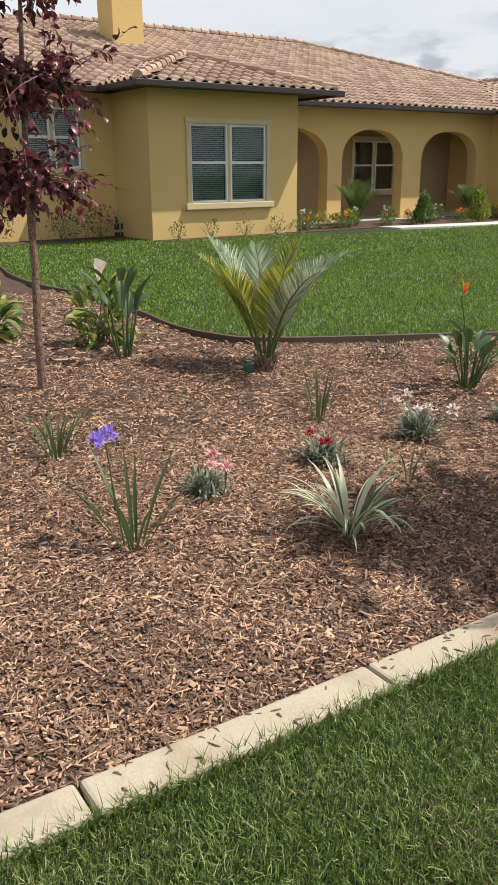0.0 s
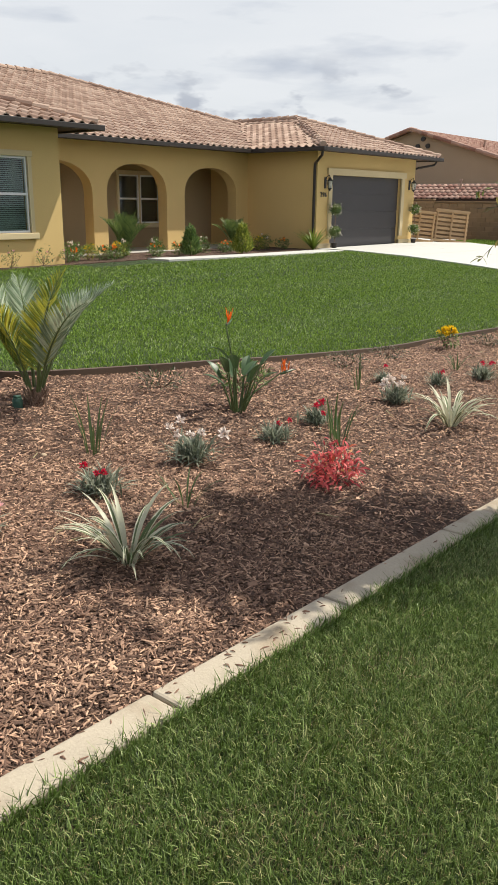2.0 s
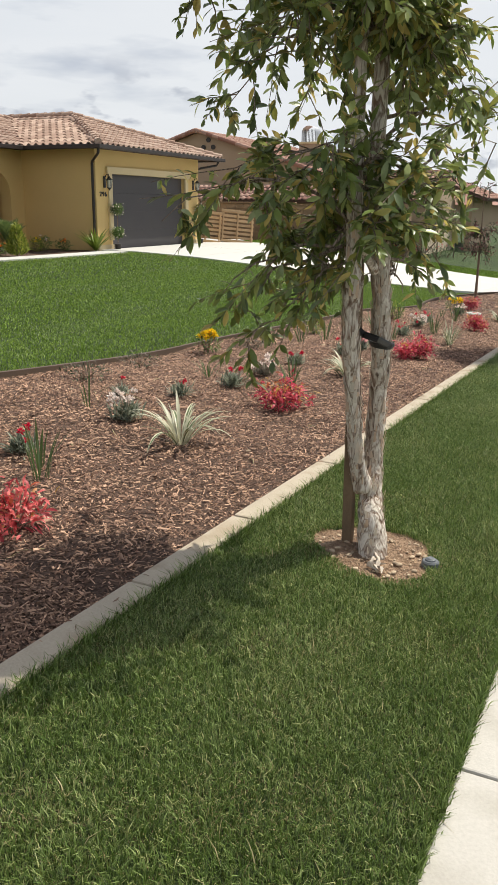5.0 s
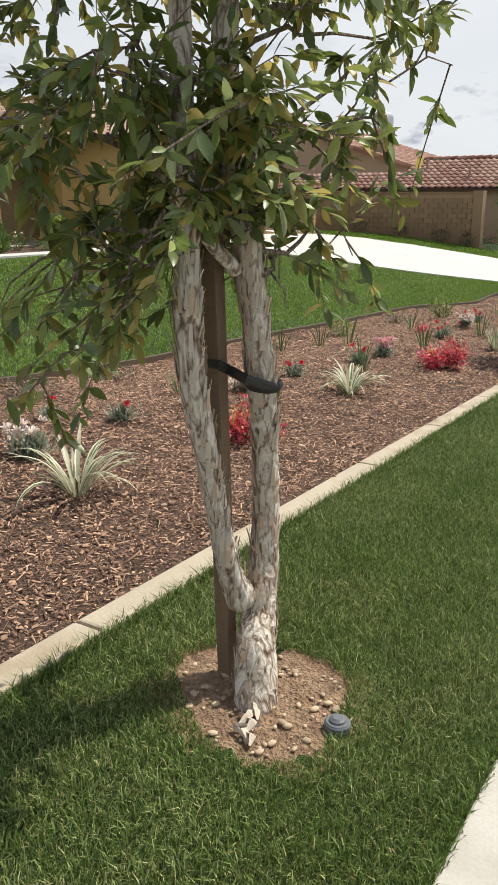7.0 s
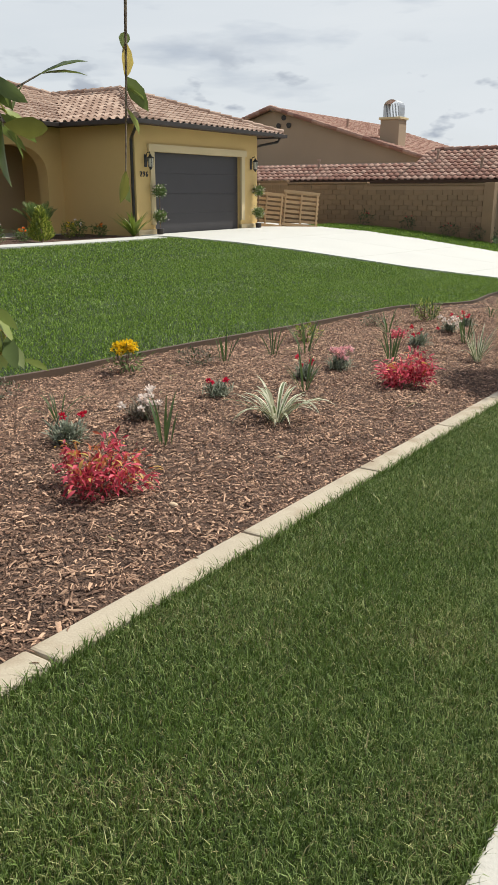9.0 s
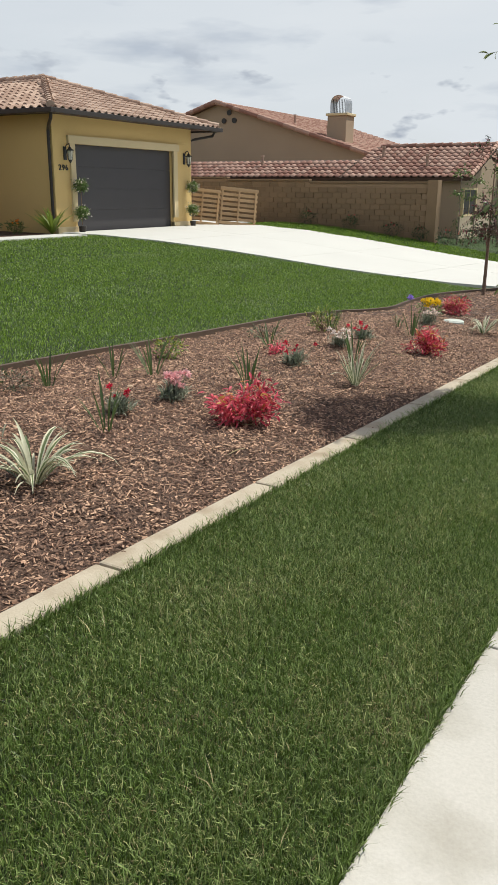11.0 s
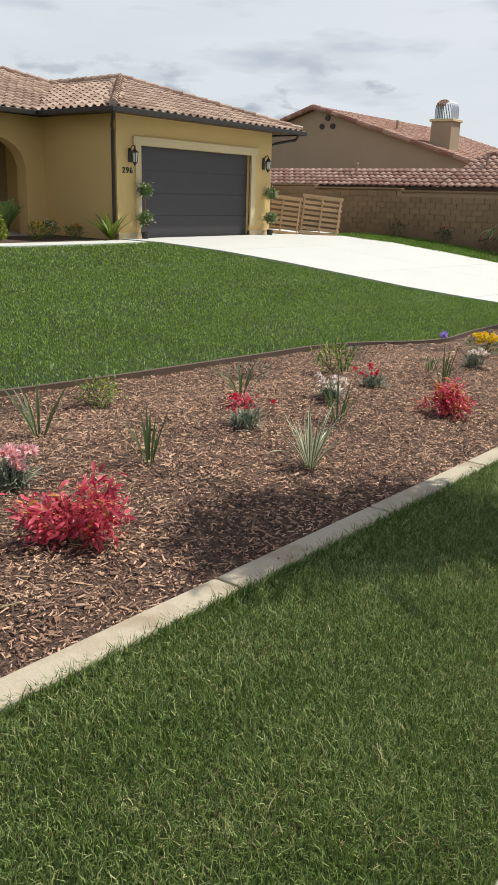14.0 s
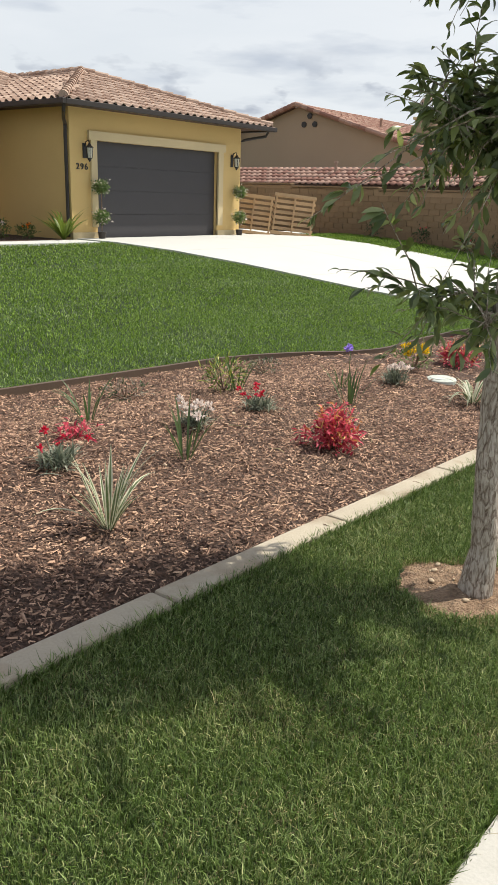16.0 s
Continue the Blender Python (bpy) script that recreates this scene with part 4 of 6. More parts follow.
for x, y, z in ((49, 20.2, 4.35), (48.2, 21.8, 4.9), (41.6, 14.0, 2.85), (40.6, 19.5, 2.5), (40.4, 11.6, 2.45)):
    bm = bmesh.new()
    tube(bm, [(x, y, z - 0.05), (x, y, z + 0.42)], 0.06, sides=8)
    tube(bm, [(x, y, z + 0.42), (x, y, z + 0.5)], 0.09, sides=8)
    part("vent_pipe", bm, TILE_LOOSE, nh)
# second wing further along, seen past the end of the wall
part("porch_wall", boxes((46.0, 52.0, 9.0, 9.3, -0.9, 2.6)), PLASTER, nh)
tiled_plane("roof", (45.6, 8.2, 2.2), (1, 0, 0), (0, 0.94, 0.34), 8.0, 4.0, nh)
# distant houses and low hills beyond
for x, y, w, d, h in ((78, 14, 14, 12, 3.2), (70, -6, 12, 10, 3.2), (96, 4, 16, 12, 3.4)):
    fh = thing("far_house", (x, y, -1.2), "distant beige house with tile roof", "house", "distant houses")
    part("wall", boxes((0, w, 0, d, -0.5, h)), PLASTER, fh)
    bm = bmesh.new()
    c = [bm.verts.new(p) for p in ((-0.6, -0.6, h), (w + 0.6, -0.6, h), (w + 0.6, d + 0.6, h), (-0.6, d + 0.6, h))]
    k = d / 2 + 0.6
    r0, r1 = bm.verts.new((k - 0.6, d / 2, h + 0.36 * k)), bm.verts.new((w + 0.6 - k, d / 2, h + 0.36 * k))
    for f in ((c[0], c[1], r1, r0), (c[1], c[2], r1), (c[2], c[3], r0, r1), (c[3], c[0], r0)):
        bm.faces.new(f)
    part("roof", bm, FAR_TILE, fh)

# ---- pallets against the wall ----
def pallet():
    o = thing("pallet", (0, 0, 0), "pale wooden shipping pallet leaning on the boundary wall", "pallet", "leaning pallets")
    for x in (-0.55, 0.0, 0.55):
        part("stringer", boxes((x - 0.025, x + 0.025, -0.6, 0.6, -0.05, 0.05), bevel=0.004), WOOD, o)
    for z, n in ((-0.06, 8), (0.06, 2)):
        for k in range(n):
            y = -0.55 + 1.1 * k / (n - 1)
            part("slat", boxes((-0.62, 0.62, y - 0.045, y + 0.045, z - 0.01, z + 0.01), bevel=0.003), WOOD, o)
    return o


def lean_pose(at, along, lean):
    d = Vector((*along, 0)).normalized()
    away = Vector((-d.y, d.x, 0))
    up = Vector((0, 0, math.cos(lean))) + away * math.sin(lean)
    n = d.cross(up)
    c = Vector(at) + up * 0.6
    return Matrix(((d.x, up.x, n.x, c.x), (d.y, up.y, n.y, c.y), (d.z, up.z, n.z, c.z), (0, 0, 0, 1)))


pal = pallet()
TILT = Matrix.Rotation(-0.10, 4, "Z") @ Matrix.Scale(1.06, 4)
pal.matrix_basis = lean_pose((31.84, 17.05, 0.24), (0.63, -0.78), 0.18) @ TILT
copy_thing(pal, lean_pose((32.68, 16.0, 0.24), (0.62, -0.79), 0.24) @ TILT)

# ---- plants ----
FLAX = leaf_material("striped_leaf", (0.52, 0.51, 0.36), (0.76, 0.73, 0.56), rough=0.45, island=0.2, back=0.25)
FLAX_G = leaf_material("striped_leaf_green", (0.09, 0.135, 0.05), (0.17, 0.21, 0.09), rough=0.45, island=0.2, back=0.25)
STRAP = leaf_material("strap_leaf", (0.085, 0.135, 0.045), (0.17, 0.21, 0.085), rough=0.45, island=0.25)
PALMLEAF = leaf_material("palm_leaflet", (0.21, 0.29, 0.06), (0.50, 0.47, 0.07), rough=0.4, island=0.2, back=0.4)
PALMSILVER = leaf_material("palm_leaflet_pale", (0.27, 0.36, 0.22), (0.50, 0.56, 0.42), rough=0.35, island=0.2, back=0.3)
BOPLEAF = leaf_material("broad_leaf", (0.060, 0.110, 0.042), (0.11, 0.16, 0.065), rough=0.35, island=0.2, back=0.2)
TUFT = leaf_material("blue_tuft", (0.155, 0.185, 0.125), (0.29, 0.31, 0.235), rough=0.6, island=0.3)
DRYTUFT = leaf_material("dry_tuft", (0.17, 0.14, 0.10), (0.27, 0.24, 0.19), rough=0.7, island=0.3)
NANDINA = leaf_material("red_leaf", (0.40, 0.026, 0.056), (0.62, 0.095, 0.135), rough=0.45, island=0.3, back=0.4)
NANDINA_C = leaf_material("coral_leaf", (0.55, 0.075, 0.085), (0.78, 0.20, 0.19), rough=0.45, island=0.3, back=0.45)
NANDINA_O = leaf_material("orange_leaf", (0.60, 0.16, 0.08), (0.55, 0.36, 0.10), rough=0.45, island=0.25, back=0.4)
GREENLEAF = leaf_material("green_leaf", (0.085, 0.155, 0.035), (0.16, 0.23, 0.065), rough=0.45, island=0.3)
YELLOWLEAF = leaf_material("yellow_green_leaf", (0.16, 0.22, 0.03), (0.32, 0.34, 0.06), rough=0.45, island=0.3)
DARKLEAF = leaf_material("dark_leaf", (0.025, 0.052, 0.018), (0.05, 0.09, 0.03), rough=0.5, island=0.3)
PURPLELEAF = leaf_material("plum_leaf", (0.075, 0.020, 0.030), (0.17, 0.040, 0.050), rough=0.35, island=0.4, back=0.3)
TREELEAF = leaf_material("tree_leaf", (0.17, 0.225, 0.055), (0.33, 0.36, 0.12), rough=0.35, island=0.35, back=0.35, tint_lo=0.5, tint_hi=0.85)
RUSTLEAF = leaf_material("tree_leaf_young", (0.26, 0.26, 0.06), (0.42, 0.33, 0.10), rough=0.35, island=0.35, back=0.4)
TREELEAF_D = leaf_material("tree_leaf_dark", (0.13, 0.18, 0.065), (0.25, 0.29, 0.13), rough=0.35, island=0.3, back=0.3)


def petal(name, c, tint=None):
    return leaf_material(name, c, tint or tuple(min(1, v * 1.25) for v in c), rough=0.6, island=0.2, back=0.3)


RED, PINK, WHITE_P = petal("red_petal", (0.55, 0.012, 0.05)), petal("pink_petal", (0.70, 0.42, 0.43)), petal("white_petal", (0.68, 0.60, 0.55))
ORANGE, YELLOW, PURPLE = petal("orange_petal", (0.85, 0.20, 0.01)), petal("yellow_petal", (0.72, 0.52, 0.015)), petal("purple_petal", (0.32, 0.22, 0.62))


def strap(length, width, rise, droop, segs=7, fold=0.25, point=1.0):
    """A strap leaf that leaves the root at an angle and bends over, along +y."""
    bm = bmesh.new()
    p, a = Vector((0, 0, 0)), rise
    rows = []
    for i in range(segs + 1):
        t = i / segs
        w = width * (0.55 + 0.9 * t if t < 0.5 else 1.0) * (1 - max(0, (t - 0.45) / 0.55) ** (1.6 * point)) / 2
        w = max(w, 0.0008)
        n = Vector((0, -math.sin(a), math.cos(a)))
        rows.append([bm.verts.new(p + Vector((-w, 0, 0)) + n * fold * w), bm.verts.new(p), bm.verts.new(p + Vector((w, 0, 0)) + n * fold * w)])
        p = p + Vector((0, math.cos(a), math.sin(a))) * length / segs
        a -= droop / segs * (0.4 + 1.2 * t)
    for r, q in zip(rows, rows[1:]):
        for k in range(2):
            bm.faces.new((r[k], r[k + 1], q[k + 1], q[k]))
    return bm


def mesh_of(name, bm, mat):
    me = bpy.data.meshes.new(name)
    bm.to_mesh(me)
    bm.free()
    me.materials.append(mat)
    me.polygons.foreach_set("use_smooth", [True] * len(me.polygons))
    return me


def strap_set(name, mat, length, width, rises, droops, k=6):
    return [mesh_of(name, strap(length * random.uniform(0.75, 1.1), width * random.uniform(0.8, 1.2), random.uniform(*rises), random.uniform(*droops)), mat) for _ in range(k)]


def striped(length, width, rise, droop, segs=8):
    """A strap leaf with a green middle and pale margins, along +y."""
    bm = bmesh.new()
    p, a = Vector((0, 0, 0)), rise
    rows = []
    for i in range(segs + 1):
        t = i / segs
        w = max(width * (0.55 + 0.9 * t if t < 0.5 else 1.0) * (1 - max(0, (t - 0.45) / 0.55) ** 1.6) / 2, 0.0008)
        n = Vector((0, -math.sin(a), math.cos(a)))
        rows.append([bm.verts.new(p + Vector((k * w, 0, 0)) + n * abs(k) * 0.3 * w) for k in (-1, -0.45, 0, 0.45, 1)])
        p = p + Vector((0, math.cos(a), math.sin(a))) * length / segs
        a -= droop / segs * (0.4 + 1.2 * t)
    for r, q in zip(rows, rows[1:]):
        for k in range(4):
            bm.faces.new((r[k], r[k + 1], q[k + 1], q[k])).material_index = 1 if k in (1, 2) else 0
    return bm


def striped_set(length, width, rises, droops, k):
    out = []
    for _ in range(k):
        me = mesh_of("leaf", striped(length * random.uniform(0.75, 1.12), width * random.uniform(0.8, 1.2), random.uniform(*rises), random.uniform(*droops)), FLAX)
        me.materials.append(FLAX_G)
        out.append(me)
    return out


FLAX_SET = striped_set(0.38, 0.024, (0.55, 1.25), (0.9, 2.7), 10) + strap_set("leaf", FLAX, 0.33, 0.012, (0.5, 1.2), (0.6, 2.0), 3) + strap_set("leaf", FLAX, 0.36, 0.021, (0.7, 1.25), (0.5, 2.0), 7) + strap_set("leaf", FLAX_G, 0.32, 0.018, (0.5, 1.1), (0.6, 1.8), 2)
IRIS_SET = strap_set("leaf", STRAP, 0.36, 0.017, (1.0, 1.45), (0.0, 0.7), 7)
AGAP_SET = strap_set("leaf", STRAP, 0.32, 0.013, (0.9, 1.4), (0.2, 1.6), 7)


def root(x, y):
    return Vector((x, y, bed_z(x, y) - 0.004))


def clump(name, x, y, label, category, meshes, n, group, spread_r=0.03, scale=1.0, upright=None):
    """A clump of strap leaves, each a leaf of its own."""
    o = thing(name, root(x, y), label, category, group, random.uniform(0, 6.28))
    for k in range(n):
        a = 2.4 * k + random.uniform(-0.4, 0.4)
        ob = new("leaf", random.choice(meshes))
        ob.parent = o
        r = spread_r * math.sqrt(random.random())
        s = scale * random.uniform(0.8, 1.12)
        ob.matrix_basis = Matrix.Translation((-r * math.sin(a), r * math.cos(a), 0)) @ Matrix.Rotation(a, 4, "Z") @ Matrix.Scale(s, 4)
    return o


def leaf_cloud(n, centre, radii, length, width, up=0.5, hollow=0.5, flat=0.0):
    """Poses for leaves spread through a rounded clump."""
    d = RNG.normal(size=(n, 3))
    d /= np.linalg.norm(d, axis=1, keepdims=True)
    r = RNG.uniform(hollow, 1.0, n)[:, None] ** 0.7 * (1 + 0.22 * RNG.normal(size=(n, 1)))
    pos = np.array(centre) + d * r * np.array(radii)
    ahead = d + RNG.normal(size=(n, 3)) * 0.6 + np.array([0, 0, up])
    return copies(*leaf_shape(length, width), frames_np(pos, ahead, RNG.normal(size=(n, 3)) * 0.4 + [0, 0, 1], RNG.uniform(0.6, 1.25, n)))


def flower(bm, at, r, kind="ball"):
    """A small head of petals."""
    at = Vector(at)
    for k in range(14):
        d = Vector((random.gauss(0, 1), random.gauss(0, 1), random.gauss(0.5, 0.8))).normalized()
        s = d.orthogonal().normalized()
        u = d.cross(s)
        c = at + d * r * 0.3
        vs = [bm.verts.new(c - s * r * 0.35), bm.verts.new(c + d * r * 0.9 + u * r * 0.3), bm.verts.new(c + s * r * 0.35)]
        bm.faces.new(vs)
        bm.faces.new([bm.verts.new(c - u * r * 0.35), bm.verts.new(c + d * r * 0.95), bm.verts.new(c + u * r * 0.35)])


def stems(o, tops, mat, r=0.003, name="stem"):
    for t in tops:
        bm = bmesh.new()
        t = Vector(t)
        tube(bm, [(0, 0, 0), t * 0.5 + Vector((t.x * 0.1, t.y * 0.1, 0)), t], [r, r, r * 0.8], sides=5)
        part(name, bm, mat, o)


def pink_tuft(x, y, petals, label, flowers=4, size=0.12, mat=None, group="carnation tufts"):
    """A blue-green grassy cushion with carnation heads over it."""
    o = thing("carnation", root(x, y), label, "flower", group, random.uniform(0, 6.28))
    n = 190
    a, e = RNG.uniform(0, 6.28, n), RNG.uniform(0.15, 1.4, n)
    d = np.stack([np.cos(a) * np.cos(e), np.sin(a) * np.cos(e), np.sin(e)], -1)
    pos = np.stack([RNG.normal(0, size * 0.3, n), RNG.normal(0, size * 0.3, n), RNG.uniform(0, size * 0.35, n)], -1)
    v, t = copies(*leaf_shape(size * 0.95, size * 0.09), frames_np(pos, d, np.tile([0, 0, 1.0], (n, 1)), RNG.uniform(0.6, 1.2, n)))
    fast_mesh("foliage", v, t, mat or TUFT, o)["kind"] = "stuff"
    tops = [(random.gauss(0, size * 0.5), random.gauss(0, size * 0.5), size * random.uniform(0.9, 1.6)) for _ in range(flowers)]
    stems(o, tops, TUFT, 0.002)
    for tp in tops:
        bm = bmesh.new()
        flower(bm, tp, (0.021 if petals is RED else 0.030) * random.uniform(0.8, 1.3))
        part("flower", bm, petals, o)
    return o


def nandina(x, y, w, h, label, orange=0.2, n=760, main=None):
    """A low shrub of pointed red leaves on fine stems."""
    o = thing("nandina_shrub", root(x, y), label, "shrub", "red nandina shrubs", random.uniform(0, 6.28))
    tips = []
    for k in range(16):
        a, r = random.uniform(0, 6.28), w * math.sqrt(random.random())
        tips.append((r * math.cos(a), r * math.sin(a), h * random.uniform(0.45, 1.0) * (1 - 0.45 * (r / w) ** 2)))
    stems(o, tips, BARK_BROWN, 0.003)
    for share, mat, name in ((1 - orange, main or NANDINA, "foliage"), (orange, NANDINA_O, "young_foliage")):
        k = int(n * share)
        if not k:
            continue
        i = RNG.integers(0, len(tips), k)
        pos = np.array(tips)[i] * RNG.uniform(0.55, 1.05, (k, 1)) + RNG.normal(0, 0.032, (k, 3))
        if mat is NANDINA_O:
            pos[:, 2] += 0.03
        pos[:, 2] = np.maximum(pos[:, 2], 0.02)
        d = pos * [1, 1, 0.3] / w + RNG.normal(0, 0.7, (k, 3)) + [0, 0, -0.1]
        v, t = copies(*leaf_shape(0.050, 0.015), frames_np(pos, d, RNG.normal(0, 0.5, (k, 3)) + [0, 0, 1], RNG.uniform(0.6, 1.3, k)))
        fast_mesh(name, v, t, mat, o)["kind"] = "stuff"
    return o


def shrub(name, x, y, z, r, h, mats, label, category="shrub", n=300, leaf=(0.05, 0.02), group="", dots=None):
    """A leafy bush, with a few stems and, where it blooms, flowers."""
    o = thing(name, (x, y, z), label, category, group)
    stems(o, [(random.gauss(0, r * 0.5), random.gauss(0, r * 0.5), h * random.uniform(0.5, 0.9)) for _ in range(7)], BARK_BROWN, 0.005)
    for k, m in enumerate(mats):
        v, t = leaf_cloud(n // len(mats), (0, 0, h * 0.52), (r, r, h * 0.48), *leaf)
        v[:, 2] = np.maximum(v[:, 2], 0.005)
        fast_mesh("foliage", v, t, m, o)["kind"] = "stuff"
    if dots:
        for _ in range(dots[1]):
            a = random.uniform(0, 6.28)
            bm = bmesh.new()
            flower(bm, (r * 0.8 * math.cos(a) * random.random(), r * 0.8 * math.sin(a) * random.random(), h * random.uniform(0.75, 1.08)), dots[2])
            part("flower", bm, dots[0], o)
    return o


# variegated flax lilies
for x, y, s, n, lab in ((2.98, 3.09, 1.0, 46, "silver-striped flax lily clump in mulch"), (6.18, 3.2, 1.08, 42, "cream-striped flax lily with arching leaves"),
                        (9.33, 3.15, 1.12, 44, "cream-striped flax lily with arching leaves"), (16.65, 2.82, 1.0, 26, "cream-striped flax lily with arching leaves")):
    clump("flax_lily", x, y, lab, "plant", FLAX_SET, n, "striped flax lilies", 0.04, s)
UP_SET = striped_set(0.40, 0.022, (0.95, 1.4), (0.0, 0.9), 6)
clump("flax_lily", 12.65, 2.84, "tall upright cream-striped flax lily clump", "plant", UP_SET + FLAX_SET[:1], 24, "striped flax lilies", 0.035, 1.0)
# strap-leaved clumps
for x, y, n, s, lab, ms in (
        (2.17, 3.42, 16, 1.15, "green iris clump with one purple flower", IRIS_SET), (2.25, 4.4, 22, 1.05, "straggly green daylily clump in mulch", AGAP_SET),
        (3.78, 4.26, 12, 0.95, "young green daylily clump in mulch", IRIS_SET), (3.62, 3.38, 10, 0.8, "thin green strap-leaved clump", AGAP_SET),
        (5.12, 3.46, 9, 0.8, "small upright green iris clump", IRIS_SET), (5.3, 3.62, 8, 0.85, "small upright green iris clump", IRIS_SET), (6.62, 4.25, 7, 0.8, "thin green iris clump", IRIS_SET),
        (8.41, 3.36, 10, 0.85, "upright green iris clump in mulch", IRIS_SET), (8.4, 4.2, 14, 0.95, "green daylily clump with arching leaves", AGAP_SET),
        (11.16, 4.82, 10, 0.95, "tall thin green daylily clump", IRIS_SET), (10.21, 3.42, 8, 0.9, "tall thin green daylily clump", IRIS_SET), (11.93, 3.44, 13, 0.95, "blue-green iris clump in mulch", IRIS_SET),
        (11.86, 4.32, 9, 1.1, "green strap-leaved clump with tall stems", IRIS_SET), (13.75, 4.25, 14, 1.15, "green daylily clump with bent leaves", AGAP_SET),
        (13.64, 3.28, 13, 1.0, "green strap-leaved clump with white buds", IRIS_SET), (15.6, 3.38, 12, 0.95, "green iris clump with purple flower", IRIS_SET), (15.36, 4.3, 8, 1.0, "thin green daylily clump", IRIS_SET),
        (11.7, 4.6, 7, 1.0, "thin green daylily clump", IRIS_SET), (16.0, 3.7, 9, 0.8, "small green strap-leaved clump in mulch", AGAP_SET), (19.6, 3.9, 12, 0.9, "green strap-leaved clump in mulch", AGAP_SET)):
    clump("strap_plant", x, y, lab, "plant", ms, n, "strap-leaved clumps", 0.05, s)


def iris_flower(x, y, top, label):
    o = thing("iris_flower", root(x, y), label, "flower", "purple irises")
    stems(o, [top], STRAP, 0.004)
    bm = bmesh.new()
    for k in range(3):
        flower(bm, Vector(top) + Vector((0.035 * (k - 1), 0.02 * k, 0.01)), 0.034)
    part("bloom", bm, PURPLE, o, "purple iris petals")


iris_flower(2.14, 3.44, (-0.04, 0.03, 0.44), "purple iris bloom on a green stem")
iris_flower(15.62, 3.4, (0.02, 0.02, 0.42), "purple iris bloom on a green stem")
# carnations
for x, y, p, lab, k, s in (
        (2.68, 3.71, PINK, "blue-grey carnation tuft with pink buds", 3, 0.12), (3.39, 3.74, RED, "blue-grey carnation tuft with red flowers", 3, 0.13), (4.13, 3.81, WHITE_P, "blue-grey carnation tuft with white flowers", 6, 0.15),
        (4.84, 3.76, RED, "blue-grey carnation tuft with red flowers", 2, 0.12), (5.42, 3.85, RED, "blue-grey carnation tuft with red flowers", 3, 0.12), (6.46, 3.79, WHITE_P, "blue-grey carnation tuft with pale flowers", 8, 0.14),
        (7.33, 3.88, RED, "blue-grey carnation tuft with red flowers", 2, 0.11), (8.05, 3.78, RED, "blue-grey carnation tuft with red flowers", 3, 0.13), (8.73, 3.78, WHITE_P, "dry grey carnation tuft with faded flowers", 8, 0.12),
        (9.6, 3.8, RED, "blue-grey carnation tuft with red flowers", 4, 0.12), (11.15, 3.6, PINK, "grey carnation tuft with many pale pink flowers", 12, 0.13), (10.58, 3.62, RED, "blue-grey carnation tuft with red flowers", 4, 0.12), (12.94, 3.55, RED, "dark carnation tuft with deep red flowers", 5, 0.13),
        (14.1, 3.63, WHITE_P, "grey carnation tuft with white flowers", 7, 0.12), (14.85, 3.68, RED, "blue-grey carnation tuft with red flowers", 8, 0.13), (16.6, 3.52, WHITE_P, "grey carnation tuft with pale flowers", 8, 0.13), (7.1, 4.3, RED, "small carnation tuft with one red flower", 1, 0.09)):
    pink_tuft(x, y, p, lab, k, s, DRYTUFT if "dry" in lab else None)
# red nandinas
nandina(4.47, 3.08, 0.15, 0.22, "low coral-red nandina shrub in mulch", 0.06, 420, NANDINA_C)
nandina(7.62, 3.1, 0.22, 0.24, "low red nandina shrub with yellow tips", 0.22)
nandina(10.97, 2.88, 0.22, 0.30, "bright red nandina shrub in mulch", 0.06, 1100)
nandina(14.55, 2.86, 0.19, 0.26, "red and orange nandina shrub in mulch", 0.18)
nandina(18.1, 3.58, 0.2, 0.26, "low red nandina shrub in mulch", 0.2)
nandina(13.4, 3.95, 0.08, 0.10, "small red nandina seedling in mulch", 0.0, 120)
# yellow flowers and low greenery
shrub("yellow_flower", 10.08, 5.12, ground(10.08, 5.12), 0.16, 0.24, [GREENLEAF], "yellow flowering bush beside the lawn edging", "flower", 220, (0.05, 0.014), "", (YELLOW, 26, 0.035))
shrub("yellow_flower", 17.4, 3.75, ground(17.4, 3.75), 0.17, 0.22, [GREENLEAF], "yellow flowering bush in mulch", "flower", 220, (0.05, 0.014), "", (YELLOW, 26, 0.035))
shrub("low_shrub", 12.8, 4.83, ground(12.8, 4.83), 0.15, 0.2, [YELLOWLEAF, GREENLEAF], "low yellow-green bush in mulch", "shrub", 300, (0.04, 0.015))
shrub("low_shrub", 15.27, 4.36, ground(15.27, 4.36), 0.17, 0.26, [GREENLEAF, YELLOWLEAF], "bushy green shrub near the lawn edging", "shrub", 340, (0.06, 0.012))
shrub("low_shrub", 5.75, 4.78, ground(5.75, 4.78), 0.2, 0.2, [GREENLEAF], "bright green low bush by the edging", "shrub", 260, (0.07, 0.015))
for x, y in ((5.2, 5.15), (7.5, 4.95), (10.9, 4.95), (8.6, 5.1), (14.6, 4.8), (16.4, 4.8)):
    shrub("low_shrub", x, y, ground(x, y) - 0.005, 0.2, 0.13, [DRYTUFT, DARKLEAF], "low sprawling grey-green ground cover", "shrub", 260, (0.035, 0.010), "ground cover patches")


